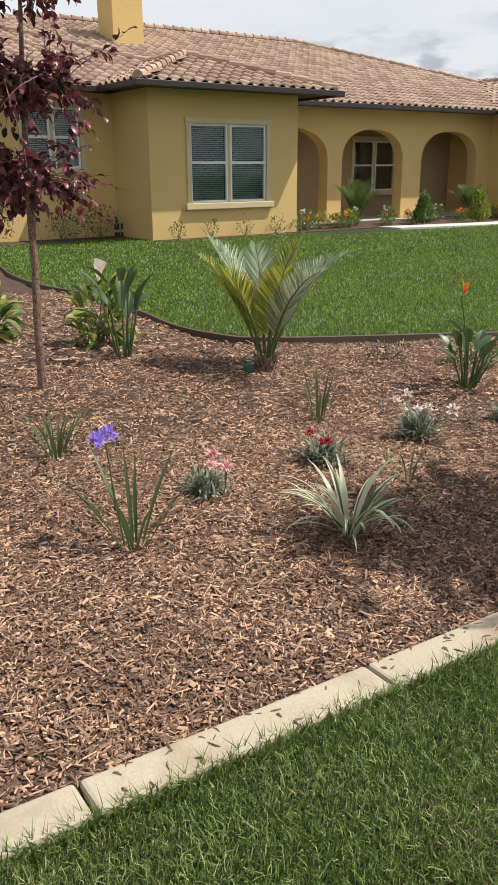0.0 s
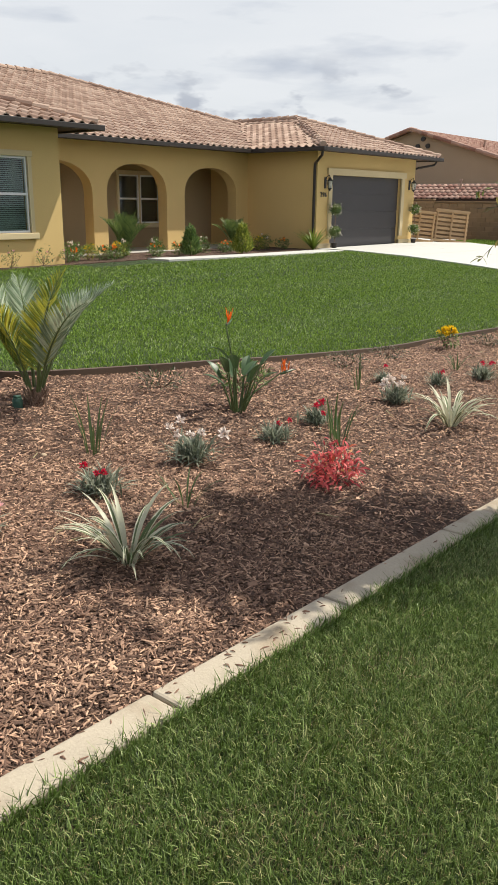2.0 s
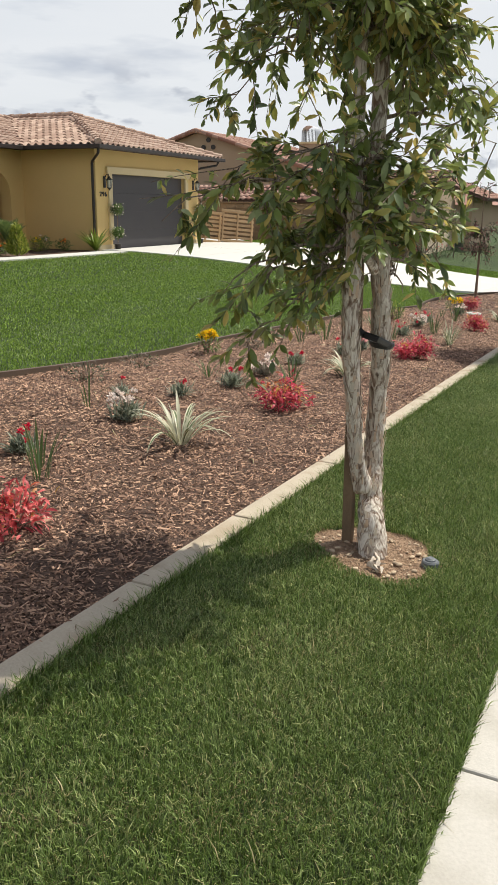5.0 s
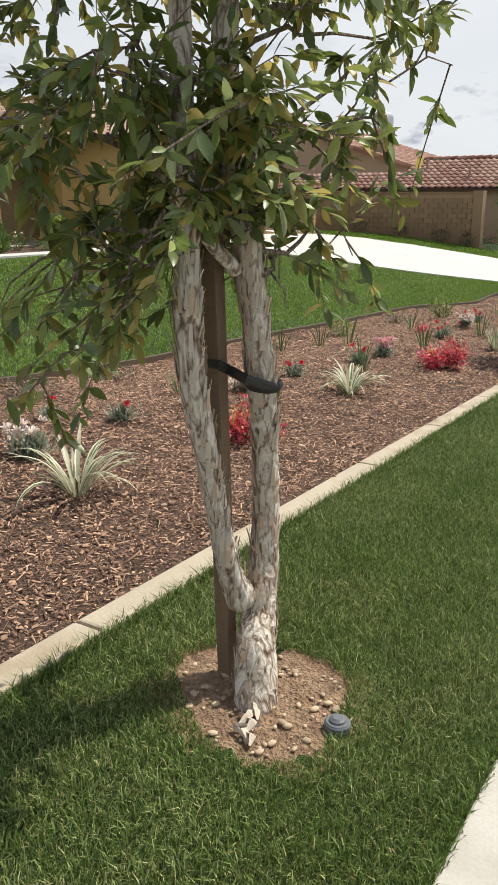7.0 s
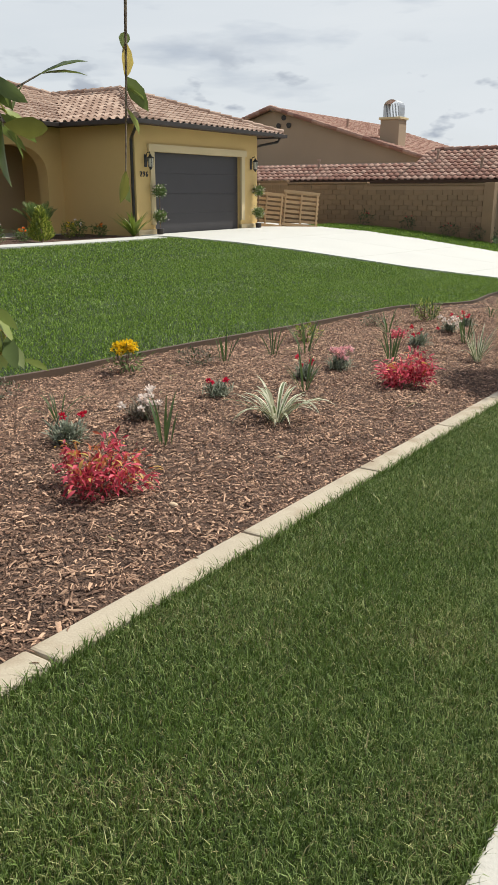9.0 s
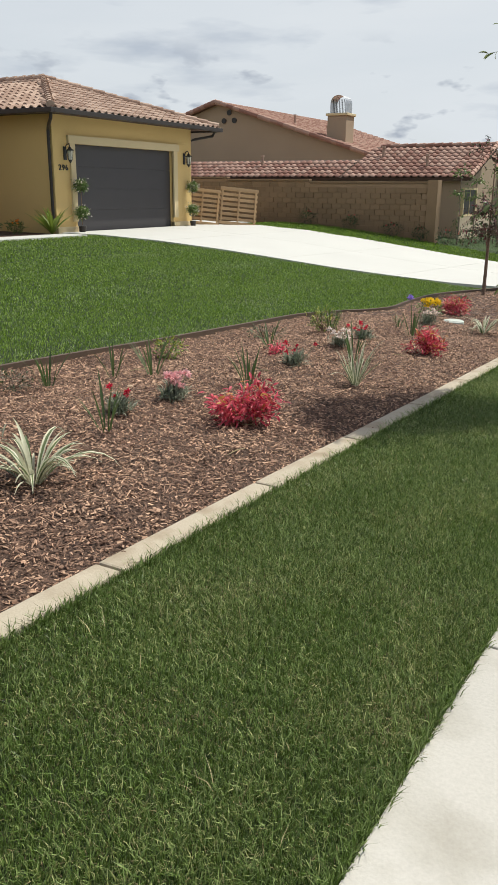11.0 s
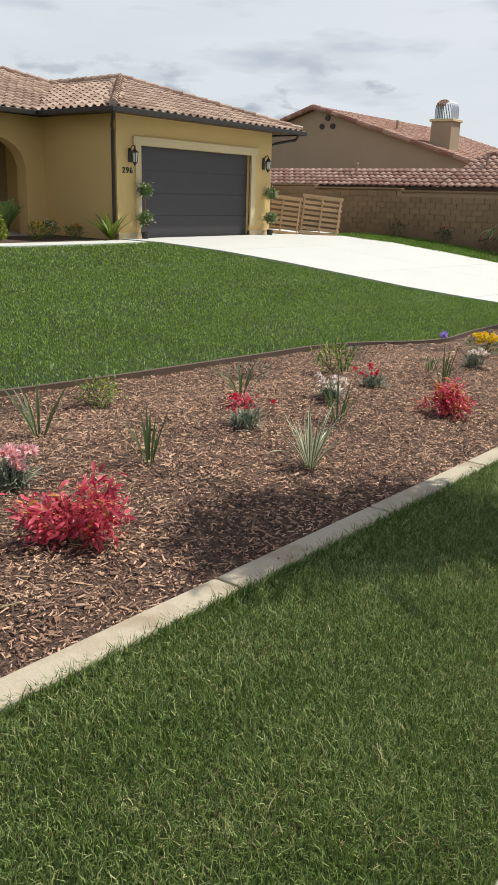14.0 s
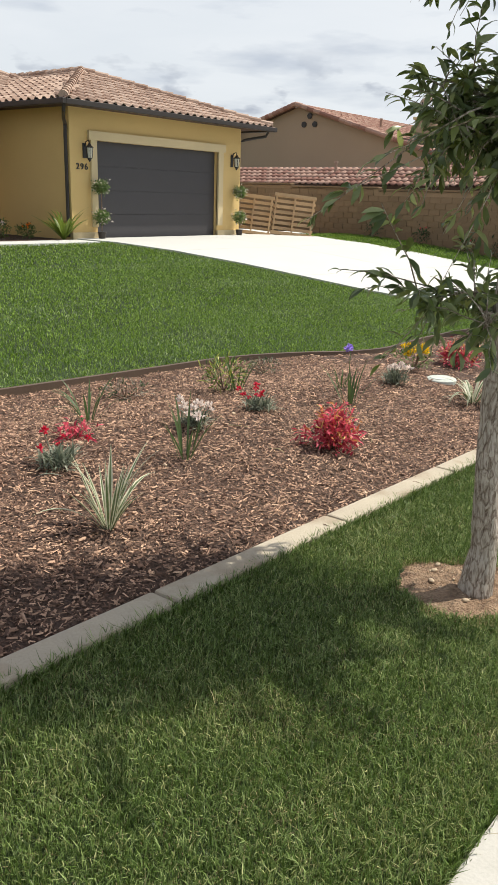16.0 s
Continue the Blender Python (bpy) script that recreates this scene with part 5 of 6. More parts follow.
# the young palm
def palm(x, y, z, size, nfronds, label, mats, group=""):
    o = thing("palm", (x, y, z), label, "palm", group)
    bm = bmesh.new()
    tube(bm, [(0, 0, -0.02), (0.01, 0, 0.06), (0, 0, 0.13)], [0.06, 0.07, 0.045], sides=10)
    for k in range(26):
        a = 2.4 * k
        tube(bm, [(0.05 * math.cos(a), 0.05 * math.sin(a), 0.01 + 0.003 * k), (0.085 * math.cos(a), 0.085 * math.sin(a), 0.06 + 0.004 * k)], [0.016, 0.004], sides=4)
    part("trunk", bm, BARK_BROWN, o)
    for k in range(nfronds):
        a = 2.4 * k + random.uniform(-0.2, 0.2)
        inner = k / nfronds
        rise = 1.12 + 0.36 * inner + random.uniform(-0.1, 0.1)
        length = size * random.uniform(0.85, 1.08)
        droop = random.uniform(0.5, 1.05) * (1.1 - 0.5 * inner)
        p, e = Vector((0.03 * math.cos(a), 0.03 * math.sin(a), 0.08)), rise
        line = []
        segs = 16
        for i in range(segs + 1):
            line.append((p.copy(), e))
            p = p + Vector((math.cos(a) * math.cos(e), math.sin(a) * math.cos(e), math.sin(e))) * length / segs
            e -= droop / segs * (0.3 + 1.3 * i / segs)
        bm = bmesh.new()
        tube(bm, [q for q, _ in line], [0.011 * (1 - 0.85 * i / segs) for i in range(segs + 1)], sides=5)
        fr = part("frond", bm, STRAP, o)
        pos, ahead, up, sz = [], [], [], []
        side = Vector((-math.sin(a), math.cos(a), 0))
        for i in range(130):
            t = 0.24 + 0.76 * i / 130
            j = min(int(t * segs), segs - 1)
            f = t * segs - j
            q = line[j][0].lerp(line[j + 1][0], f)
            d = (line[j + 1][0] - line[j][0]).normalized()
            n = side.cross(d)
            s = 1 if i % 2 else -1
            pos.append(q)
            ahead.append(side * s * 1.0 + d * (0.75 + 0.8 * t) - n * 0.28 + Vector((random.gauss(0, 0.08), random.gauss(0, 0.08), random.gauss(0, 0.08))))
            up.append(n)
            sz.append((0.55 + 0.5 * math.sin(math.pi * min(1, (t - 0.12) / 0.85))) * (1 - 0.45 * max(0, t - 0.75) / 0.25))
        v, t = copies(*leaf_shape(size * 0.25, 0.0125, 0.3, 0.06), frames_np(np.array(pos), np.array(ahead), np.array(up), np.array(sz)))
        fast_mesh("frond_blade", v, t, mats[k % len(mats)], fr)["kind"] = "stuff"
    return o


palm(4.17, 5.32, bed_z(4.17, 5.32), 0.86, 12, "young feather palm with green and yellowing fronds", [PALMSILVER, PALMLEAF, PALMSILVER])
PALMGREEN = leaf_material("palm_leaflet_green", (0.10, 0.17, 0.05), (0.20, 0.26, 0.08), rough=0.4, island=0.2, back=0.4)
palm(16.9, 18.5, 0.19, 1.15, 18, "small green palm beside the porch pillar", [PALMGREEN], "porch palms")
palm(21.6, 18.4, 0.19, 1.0, 16, "small green palm beside the porch wall", [PALMGREEN], "porch palms")


def bird_of_paradise(x, y, leaves, flowers, h, label):
    """Paddle leaves on long stalks, with crane-head flowers."""
    o = thing("bird_of_paradise", root(x, y), label, "plant", "birds of paradise")
    for k in range(leaves):
        a = 2.4 * k + random.uniform(-0.3, 0.3)
        lean = random.uniform(0.03, 0.5)
        hh = h * random.uniform(0.5, 1.08)
        r = 0.04
        base = Vector((r * math.cos(a), r * math.sin(a), 0))
        top = base + Vector((math.cos(a) * math.sin(lean), math.sin(a) * math.sin(lean), math.cos(lean))) * hh * 0.74
        bm = bmesh.new()
        tube(bm, [base, base.lerp(top, 0.5), top], [0.008, 0.006, 0.004], sides=5)
        st = part("stalk", bm, STRAP, o)
        bm = strap(0.155 * h / 0.5, 0.068, random.uniform(0.6, 1.3), random.uniform(0.2, 1.0), 8, 0.35, 1.3)
        bmesh.ops.transform(bm, matrix=Matrix.Translation(top) @ Matrix.Rotation(a - math.pi / 2, 4, "Z"), verts=bm.verts)
        part("leaf", bm, BOPLEAF, st)
    for fx, fy, fz, fa in flowers:
        bm = bmesh.new()
        t = Vector((fx, fy, fz))
        tube(bm, [(0, 0, 0), (fx * 0.4, fy * 0.4, fz * 0.55), t], [0.007, 0.006, 0.005], sides=5)
        st = part("flower_stalk", bm, STRAP, o)
        bm = bmesh.new()
        d = Vector((math.cos(fa), math.sin(fa), 0.15))
        tube(bm, [t, t + d * 0.05, t + d * 0.14], [0.007, 0.013, 0.002], sides=6)
        part("beak", bm, BOPLEAF, st)
        bm = bmesh.new()
        for k in range(6):
            q = t + d * (0.012 + 0.012 * k)
            tip = q + Vector((random.gauss(0, 0.025), random.gauss(0, 0.025), random.uniform(0.06, 0.11)))
            tube(bm, [q, q.lerp(tip, 0.5), tip], [0.003, 0.014, 0.002], sides=5, squash=0.4)
        part("crest", bm, ORANGE, st, "orange crest petals")
    return o


bird_of_paradise(5.18, 4.36, 14, [(-0.06, 0.06, 0.62, 0.4), (0.30, -0.14, 0.25, -0.3)], 0.55, "bird of paradise with orange flowers in mulch")
bird_of_paradise(3.4, 5.98, 13, [], 0.72, "tall bird of paradise with grey-green leaves")
o = shrub("calla_lily", 3.52, 6.6, bed_z(3.52, 6.6), 0.18, 0.42, [GREENLEAF, YELLOWLEAF], "green calla lily with one white flower", "plant", 130, (0.17, 0.07))
bm = bmesh.new()
tube(bm, [(0, 0, 0.5), (0, 0, 0.55), (0.01, 0, 0.61), (0.03, 0, 0.65)], [0.008, 0.022, 0.042, 0.05], sides=10, cap=False)
part("flower", bm, WHITE_P, o, "white funnel flower")
shrub("calla_lily", 2.85, 7.4, bed_z(2.85, 7.4), 0.24, 0.34, [GREENLEAF, YELLOWLEAF], "low green calla lily clump", "plant", 110, (0.16, 0.07))
shrub("calla_lily", 2.2, 8.6, bed_z(2.2, 8.6), 0.22, 0.4, [GREENLEAF], "low green calla lily clump", "plant", 90, (0.16, 0.07))


# ---- trees ----
def limb(a, b, sag, n=7, wob=0.02):
    a, b = Vector(a), Vector(b)
    out = []
    for i in range(n + 1):
        t = i / n
        p = a.lerp(b, t) + Vector((0, 0, sag * 4 * t * (1 - t)))
        if 0 < i:
            p += Vector((random.gauss(0, wob), random.gauss(0, wob), random.gauss(0, wob)))
        out.append(p)
    return out


def along(line, t):
    f = t * (len(line) - 1)
    j = min(int(f), len(line) - 2)
    return line[j].lerp(line[j + 1], f - j), (line[j + 1] - line[j]).normalized()


def crown(o, stems_, z_lo, z_hi, reach, branches, twigs, leaves, leaf, mats, bark, droop=0.35, thick=0.009, low_y=-9.0, bare=None, extra=()):
    """Limbs that arch out from the stems, twigs on them, and leaves on the twigs."""
    pos, ahead = [], []
    for k in range(branches + len(extra)):
        st = stems_[k % len(stems_)]
        z = z_lo + (z_hi - z_lo) * ((k + random.random()) / branches)
        t = next((i / (len(st) - 1) for i, p in enumerate(st) if p.z >= z), 1.0)
        a, _ = along(st, min(t, 0.98))
        az = 2.4 * k + random.uniform(-0.5, 0.5)
        r = reach(z) * random.uniform(0.6, 0.98)
        if low_y > 0 and math.sin(az) < 0.15:
            r *= 0.42
        b = a + Vector((math.cos(az) * r, math.sin(az) * r, r * random.uniform(0.15, 0.75) - droop * r))
        if bare and (bare(b) or b.y < low_y):
            b = a.lerp(b, 0.35)
        if k >= branches:
            a, b = Vector(extra[k - branches][0]), Vector(extra[k - branches][1])
            r = (b - a).length * 0.3
        line = limb(a, b, 0.22 * r)
        bm = bmesh.new()
        tube(bm, line, [thick * (1 - 0.8 * i / (len(line) - 1)) for i in range(len(line))], sides=5)
        for m in range(twigs if k < branches else 5):
            p, d = along(line, random.uniform(0.25, 1.0))
            q = p + (d * random.uniform(0.3, 1.0) + Vector((random.gauss(0, 0.6), random.gauss(0, 0.6), random.gauss(-0.25, 0.55)))) * random.uniform(0.12, 0.30)
            if k < branches and (q.y < low_y or (bare and bare(q))):
                continue
            tw = limb(p, q, 0.01, 3, 0.006)
            tube(bm, tw, [0.0035, 0.003, 0.002, 0.0012], sides=3, cap=False)
            for _ in range(leaves):
                u, e = along(tw, random.uniform(0.15, 1.0))
                pos.append(u)
                ahead.append(e * 0.7 + Vector((random.gauss(0, 0.6), random.gauss(0, 0.6), random.gauss(-0.25, 0.45))))
        part("branch", bm, bark, o)
    pos, ahead = np.array(pos), np.array(ahead)
    pick = RNG.uniform(0, 1, len(pos))
    for i, m in enumerate(mats):
        s = (pick >= i / len(mats)) & (pick < (i + 1) / len(mats))
        n = int(s.sum())
        v, t = copies(*leaf_shape(*leaf), frames_np(pos[s], ahead[s], RNG.normal(0, 0.5, (n, 3)) + [0, 0, 1], RNG.uniform(0.6, 1.25, n)))
        fast_mesh("crown", v, t, m, o)["kind"] = "stuff"


def stem_mesh(line, radii, sides=18, rough_r=0.10):
    """A knobbly stem."""
    pts, rs = [], []
    n = len(line) * 6
    for i in range(n + 1):
        p, _ = along(line, i / n)
        f = i / n * (len(radii) - 1)
        j = min(int(f), len(radii) - 2)
        pts.append(p)
        rs.append(radii[j] + (radii[j + 1] - radii[j]) * (f - j))
    bm = bmesh.new()
    tube(bm, pts, rs, sides=sides)
    for v in bm.verts:
        k = noise.noise(v.co * 14) * 0.6 + noise.noise(v.co * 38) * 0.5
        c = min(pts, key=lambda q: (q - v.co).length_squared)
        v.co += (v.co - c) * k * rough_r * 2
    return bm


def bark_flakes(o, line, radii, n, mat):
    """Loose curls of bark standing off a stem."""
    vs, ts = [], []
    for k in range(n):
        t = random.uniform(0.02, 0.75)
        p, d = along(line, t)
        f = t * (len(radii) - 1)
        j = min(int(f), len(radii) - 2)
        r = radii[j] + (radii[j + 1] - radii[j]) * (f - j)
        a = random.uniform(0, 6.28)
        out = Vector((math.cos(a), math.sin(a), 0))
        s = Vector((-math.sin(a), math.cos(a), 0)) * random.uniform(0.003, 0.010)
        ln = random.uniform(0.02, 0.075)
        b = len(vs)
        for i, (u, off) in enumerate(((0, 0.001), (0.5, 0.006), (1, random.uniform(0.003, 0.016)))):
            c = p + out * (r + off) + Vector((0, 0, ln * (u - 0.3)))
            w = 1 - 0.5 * u
            vs += [tuple(c - s * w), tuple(c + s * w)]
        ts += [(b, b + 1, b + 3), (b, b + 3, b + 2), (b + 2, b + 3, b + 5), (b + 2, b + 5, b + 4)]
    fast_mesh("peeling_bark", vs, ts, mat, o)["kind"] = "stuff"


def paperbark():
    o = thing("paperbark_tree", (0, 0, 0), "twin-stemmed paperbark tree with peeling white bark", "tree", "street trees")
    g0 = ground(5.26, 1.6)
    a = [Vector(p) for p in ((5.265, 1.615, 0.048), (5.323, 1.65, 0.231), (5.402, 1.68, 0.303), (5.457, 1.7, 0.454), (5.474, 1.7, 0.643), (5.452, 1.69, 0.838), (5.409, 1.675, 1.026), (5.377, 1.675, 1.198), (5.353, 1.675, 1.327), (5.341, 1.68, 1.434), (5.316, 1.685, 1.538), (5.271, 1.7, 1.719), (5.271, 1.7, 2.3), (5.291, 1.7, 3), (5.241, 1.7, 3.6), (5.271, 1.7, 4.1))]
    ra = [0.074, 0.060, 0.055, 0.046, 0.043, 0.042, 0.042, 0.041, 0.040, 0.038, 0.036, 0.034, 0.030, 0.024, 0.016, 0.008]
    b = [Vector(p) for p in ((5.325, 1.7, 0.383), (5.282, 1.72, 0.521), (5.262, 1.735, 0.655), (5.225, 1.735, 0.808), (5.175, 1.735, 0.988), (5.134, 1.735, 1.153), (5.125, 1.735, 1.303), (5.132, 1.735, 1.445), (5.136, 1.74, 1.581), (5.14, 1.745, 1.778), (5.14, 1.745, 2.4), (5.1, 1.765, 3.5))]
    rb = [0.046, 0.036, 0.033, 0.033, 0.035, 0.036, 0.036, 0.034, 0.032, 0.030, 0.022, 0.008]
    fork = [Vector(p) for p in ((5.293, 1.69, 1.392), (5.219, 1.7, 1.448), (5.158, 1.715, 1.506), (5.13, 1.73, 1.595), (5.094, 1.75, 1.724))]
    part("trunk", stem_mesh(a, ra), BARK, o, smooth=True)
    part("stem", stem_mesh(b, rb), BARK, o, smooth=True)
    part("limb", stem_mesh(fork, [0.022, 0.019, 0.017, 0.014, 0.008], 12), BARK, o, smooth=True)
    bark_flakes(o, a, ra, 420, FLAKE)
    bark_flakes(o, b, rb, 280, FLAKE)
    crown(o, [a, b], 1.22, 3.9, lambda z: 0.82 if z < 2.6 else 0.82 - 0.3 * (z - 2.6), 94, 12, 18, (0.070, 0.025, 0.12, 0.05), [TREELEAF, TREELEAF, TREELEAF_D, RUSTLEAF], BARK_GREY, 0.5, 0.009, 1.12,
          lambda q: (q.z < 1.52 and (q.x < 4.72 or (q.x > 4.95 and q.y < 1.8))) or (q.x > 5.5 and q.z < 1.56),
          [((5.12, 1.78, 1.42), (5.0, 2.16, 1.08)), ((5.11, 1.78, 1.5), (5.12, 2.3, 1.2)), ((5.11, 1.78, 1.55), (4.95, 2.25, 1.3)),
           ((5.34, 1.68, 1.43), (5.66, 1.50, 1.46)), ((5.30, 1.69, 1.6), (5.74, 1.52, 1.80)), ((5.28, 1.70, 1.7), (5.86, 1.32, 1.96)),
           ((5.27, 1.70, 1.72), (5.80, 1.40, 1.76)), ((5.27, 1.70, 1.9), (5.95, 1.48, 2.05)), ((5.27, 1.70, 2.0), (5.80, 1.24, 2.16)), ((5.28, 1.70, 2.1), (5.70, 1.62, 2.2))])
    bm = bmesh.new()
    tube(bm, [(5.409 + 0.05 * math.cos(t), 1.675 + 0.05 * math.sin(t), 1.057 + 0.006 * math.sin(t)) for t in (2 * math.pi * k / 16 for k in range(17))], 0.017, sides=6, squash=0.45)
    part("tie", bm, BLACK, o, "black rubber tree tie")
    return o


paperbark()
st = thing("tree_stake", (0, 0, 0), "brown wooden stake tied to the tree", "stake")
bm = bmesh.new()
vs = box(bm, -0.024, 0.024, -0.024, 0.024, 0, 1.62, bevel=0.004)
for v in bm.verts:
    f = v.co.z / 1.62
    v.co = Vector((5.35 + -0.062 * f + v.co.x, 1.77 + v.co.y, 0.044 + v.co.z))
part("post", bm, STAKE_WOOD, st)
bm = bmesh.new()
tube(bm, [(5.342, 1.805, 1.132), (5.282, 1.805, 1.132), (5.278, 1.740, 1.132), (5.322, 1.736, 1.110), (5.291, 1.660, 1.098), (5.389, 1.630, 1.057)], 0.016, sides=6, squash=0.5)
part("strap", bm, BLACK, st, "black rubber strap")


def small_tree(name, base, stem, radii, bark, label, group, args):
    o = thing(name, (0, 0, 0), label, "tree", group)
    line = [Vector(base) + Vector(p) for p in stem]
    part("trunk", stem_mesh(line, radii, 12, 0.06), bark, o, smooth=True)
    crown(o, [line], *args[:2], *args[2:6], args[6], args[7], bark, *args[8:])
    return o, line


z2 = ground(13.41, 1.42)
small_tree("street_tree", (13.41, 1.42, z2 - 0.04), [(0, 0, 0), (0.02, -0.01, 0.2), (-0.03, 0.0, 0.6), (-0.0, 0.03, 1.1), (0.03, 0.0, 1.8), (0.0, 0.02, 2.6), (0.02, 0, 3.3)], [0.075, 0.055, 0.048, 0.042, 0.034, 0.022, 0.008], BARK_PALE,
           "young street tree with dark green pointed leaves", "street trees",
           (z2 + 0.95, z2 + 3.2, lambda z: 0.46 if z < 2.3 else 0.46 - 0.1 * (z - 2.3), 100, 12, 16, (0.075, 0.022), [TREELEAF_D, TREELEAF_D, TREELEAF], 0.25))
zp = bed_z(2.61, 5.5)
small_tree("plum_tree", (2.61, 5.5, zp - 0.04), [(0, 0, 0), (0.0, 0, 0.4), (0.02, 0.0, 0.8), (0.02, 0.0, 1.2), (0.04, 0.0, 1.7), (0.08, 0.0, 2.3), (0.1, 0, 3.0)], [0.03, 0.024, 0.022, 0.02, 0.015, 0.01, 0.004], BARK_BROWN,
           "slender purple-leaf plum sapling in mulch", "",
           (zp + 0.75, zp + 2.95, lambda z: 0.31, 66, 9, 9, (0.058, 0.034), [PURPLELEAF], 0.1, 0.008))
zs = ground(22.0, 4.2)
small_tree("round_headed_tree", (22.0, 4.2, zs - 0.04), [(0, 0, 0), (0.01, 0, 0.4), (0, 0, 0.8), (0, 0, 1.1), (0, 0, 1.5), (0, 0.01, 2.6)], [0.04, 0.03, 0.028, 0.025, 0.015, 0.005], BARK_BROWN,
           "small dark round-headed tree beside the drive", "",
           (zs + 0.75, zs + 1.6, lambda z: 0.34, 22, 8, 12, (0.06, 0.022), [PURPLELEAF, DARKLEAF], 0.2, 0.008))

# ---- planting and things along the house front ----
for x in (10.25, 11.15, 12.1, 13.0, 13.75):
    shrub("rose_bush", x, 17.12, 0.19, 0.2, 0.42, [GREENLEAF], "small sparse rose bush beside the house wall", "shrub", 90, (0.06, 0.03), "rose bushes", (PINK, 2, 0.03))
shrub("hedge_bush", 9.05, 18.7, 0.19, 0.42, 0.75, [DARKLEAF, GREENLEAF], "dark green bush beside the house wall", "shrub", 340, (0.07, 0.03), "wall bushes")
shrub("hedge_bush", 8.2, 18.7, 0.19, 0.4, 0.6, [DARKLEAF, GREENLEAF], "dark green bush beside the house wall", "shrub", 300, (0.07, 0.03), "wall bushes")
shrub("hedge_bush", 6.6, 18.7, 0.19, 0.45, 0.8, [DARKLEAF], "dark green bush beside the house wall", "shrub", 300, (0.07, 0.03), "wall bushes")
for x, k in ((14.4, 0), (14.75, 2), (15.1, 1), (15.45, 0), (15.8, 0), (16.15, 1), (16.5, 2), (17.4, 0), (17.8, 2), (18.35, 0), (19.0, 1), (19.8, 2), (20.4, 0), (22.3, 1), (22.9, 2), (23.4, 0)):
    shrub("border_plant", x, 17.75 + 0.2 * k, 0.19, 0.24, 0.34 + 0.06 * k, [GREENLEAF if k != 1 else YELLOWLEAF], "low flowering border plant beside the porch", "flower", 300, (0.075, 0.028), "porch border plants",
          ((ORANGE, YELLOW, WHITE_P)[k], 5, 0.04))


def cone_shrub(x, y, r, h, mat):
    o = thing("cone_conifer", (x, y, 0.18), "clipped green cone conifer beside the path", "shrub", "cone conifers")
    bm = bmesh.new()
    tube(bm, [(0, 0, 0), (0, 0, h * 0.8)], [0.03, 0.01], sides=6)
    part("trunk", bm, BARK_BROWN, o)
    n = 1100
    z = RNG.beta(1.3, 1.8, n)
    a = RNG.uniform(0, 6.28, n)
    rr = r * (1 - z) ** 0.75 * np.minimum(1, (z + 0.08) * 5) * RNG.uniform(0.7, 1.08, n)
    pos = np.stack([rr * np.cos(a), rr * np.sin(a), 0.03 + z * h], -1)
    d = np.stack([np.cos(a) * 0.6, np.sin(a) * 0.6, 0 * a + 0.9], -1) + RNG.normal(0, 0.25, (n, 3))
    v, t = copies(*leaf_shape(0.12, 0.035), frames_np(pos, d, RNG.normal(0, 0.5, (n, 3)) + [0, 0, 1], RNG.uniform(0.6, 1.2, n)))
    fast_mesh("foliage", v, t, mat, o)["kind"] = "stuff"


cone_shrub(18.3, 17.25, 0.3, 0.85, GREENLEAF)
cone_shrub(20.3, 16.95, 0.34, 0.88, YELLOWLEAF)
YG_SET = strap_set("leaf", YELLOWLEAF, 1.0, 0.07, (0.6, 1.3), (0.3, 1.4), 6)
o = thing("lily_turf", (23.75, 16.72, 0.18), "yellow-green strappy clump at the garage corner", "plant")
for k in range(46):
    a = 2.4 * k
    ob = new("leaf", random.choice(YG_SET))
    ob.parent = o
    ob.matrix_basis = Matrix.Rotation(a, 4, "Z") @ Matrix.Scale(random.uniform(0.7, 1.1), 4)


def topiary(x, y):
    o = thing("topiary", (x, y, 0.2), "two-ball topiary on a stem in a small pot", "topiary", "garage topiaries")
    bm = bmesh.new()
    tube(bm, [(0, 0, 0), (0, 0, 0.02), (0, 0, 0.16), (0, 0, 0.18)], [0.08, 0.09, 0.11, 0.12], sides=16)
    part("pot", bm, BROWN, o)
    bm = bmesh.new()
    tube(bm, [(0, 0, 0.2), (0.01, 0, 0.8), (0, 0, 1.35)], 0.014, sides=6)
    part("stem", bm, BARK_BROWN, o)
    for z in (0.55, 1.3):
        v, t = leaf_cloud(900, (0, 0, z), (0.19, 0.19, 0.16), 0.06, 0.026, 0.2, 0.3)
        b = fast_mesh("ball", v, t, GREENLEAF, o, "loose green leaf ball")
        b["kind"] = "stuff"
        v, t = leaf_cloud(60, (0, 0, z), (0.2, 0.2, 0.17), 0.06, 0.04, 0.2, 0.95)
        fast_mesh("blossom", v, t, WHITE_P, o)["kind"] = "stuff"


topiary(25.02, 16.72)
topiary(30.75, 16.72)
for k in range(3):
    o = thing("garden_lantern", (9.62 + 0.17 * k, 18.95, 0.19), "dark metal garden lantern standing by the wall", "lantern", "garden lanterns")
    bm = bmesh.new()
    tube(bm, [(0, 0, 0), (0, 0, 0.28), (0, 0, 0.30), (0, 0, 0.38), (0, 0, 0.45)], [0.06, 0.06, 0.04, 0.025, 0.025], sides=12)
    part("body", bm, BLACK, o)
    bm = bmesh.new()
    tube(bm, [(0, 0, 0.1), (0, 0, 0.16)], 0.062, sides=12)
    part("band", bm, LID, o, "pale band")
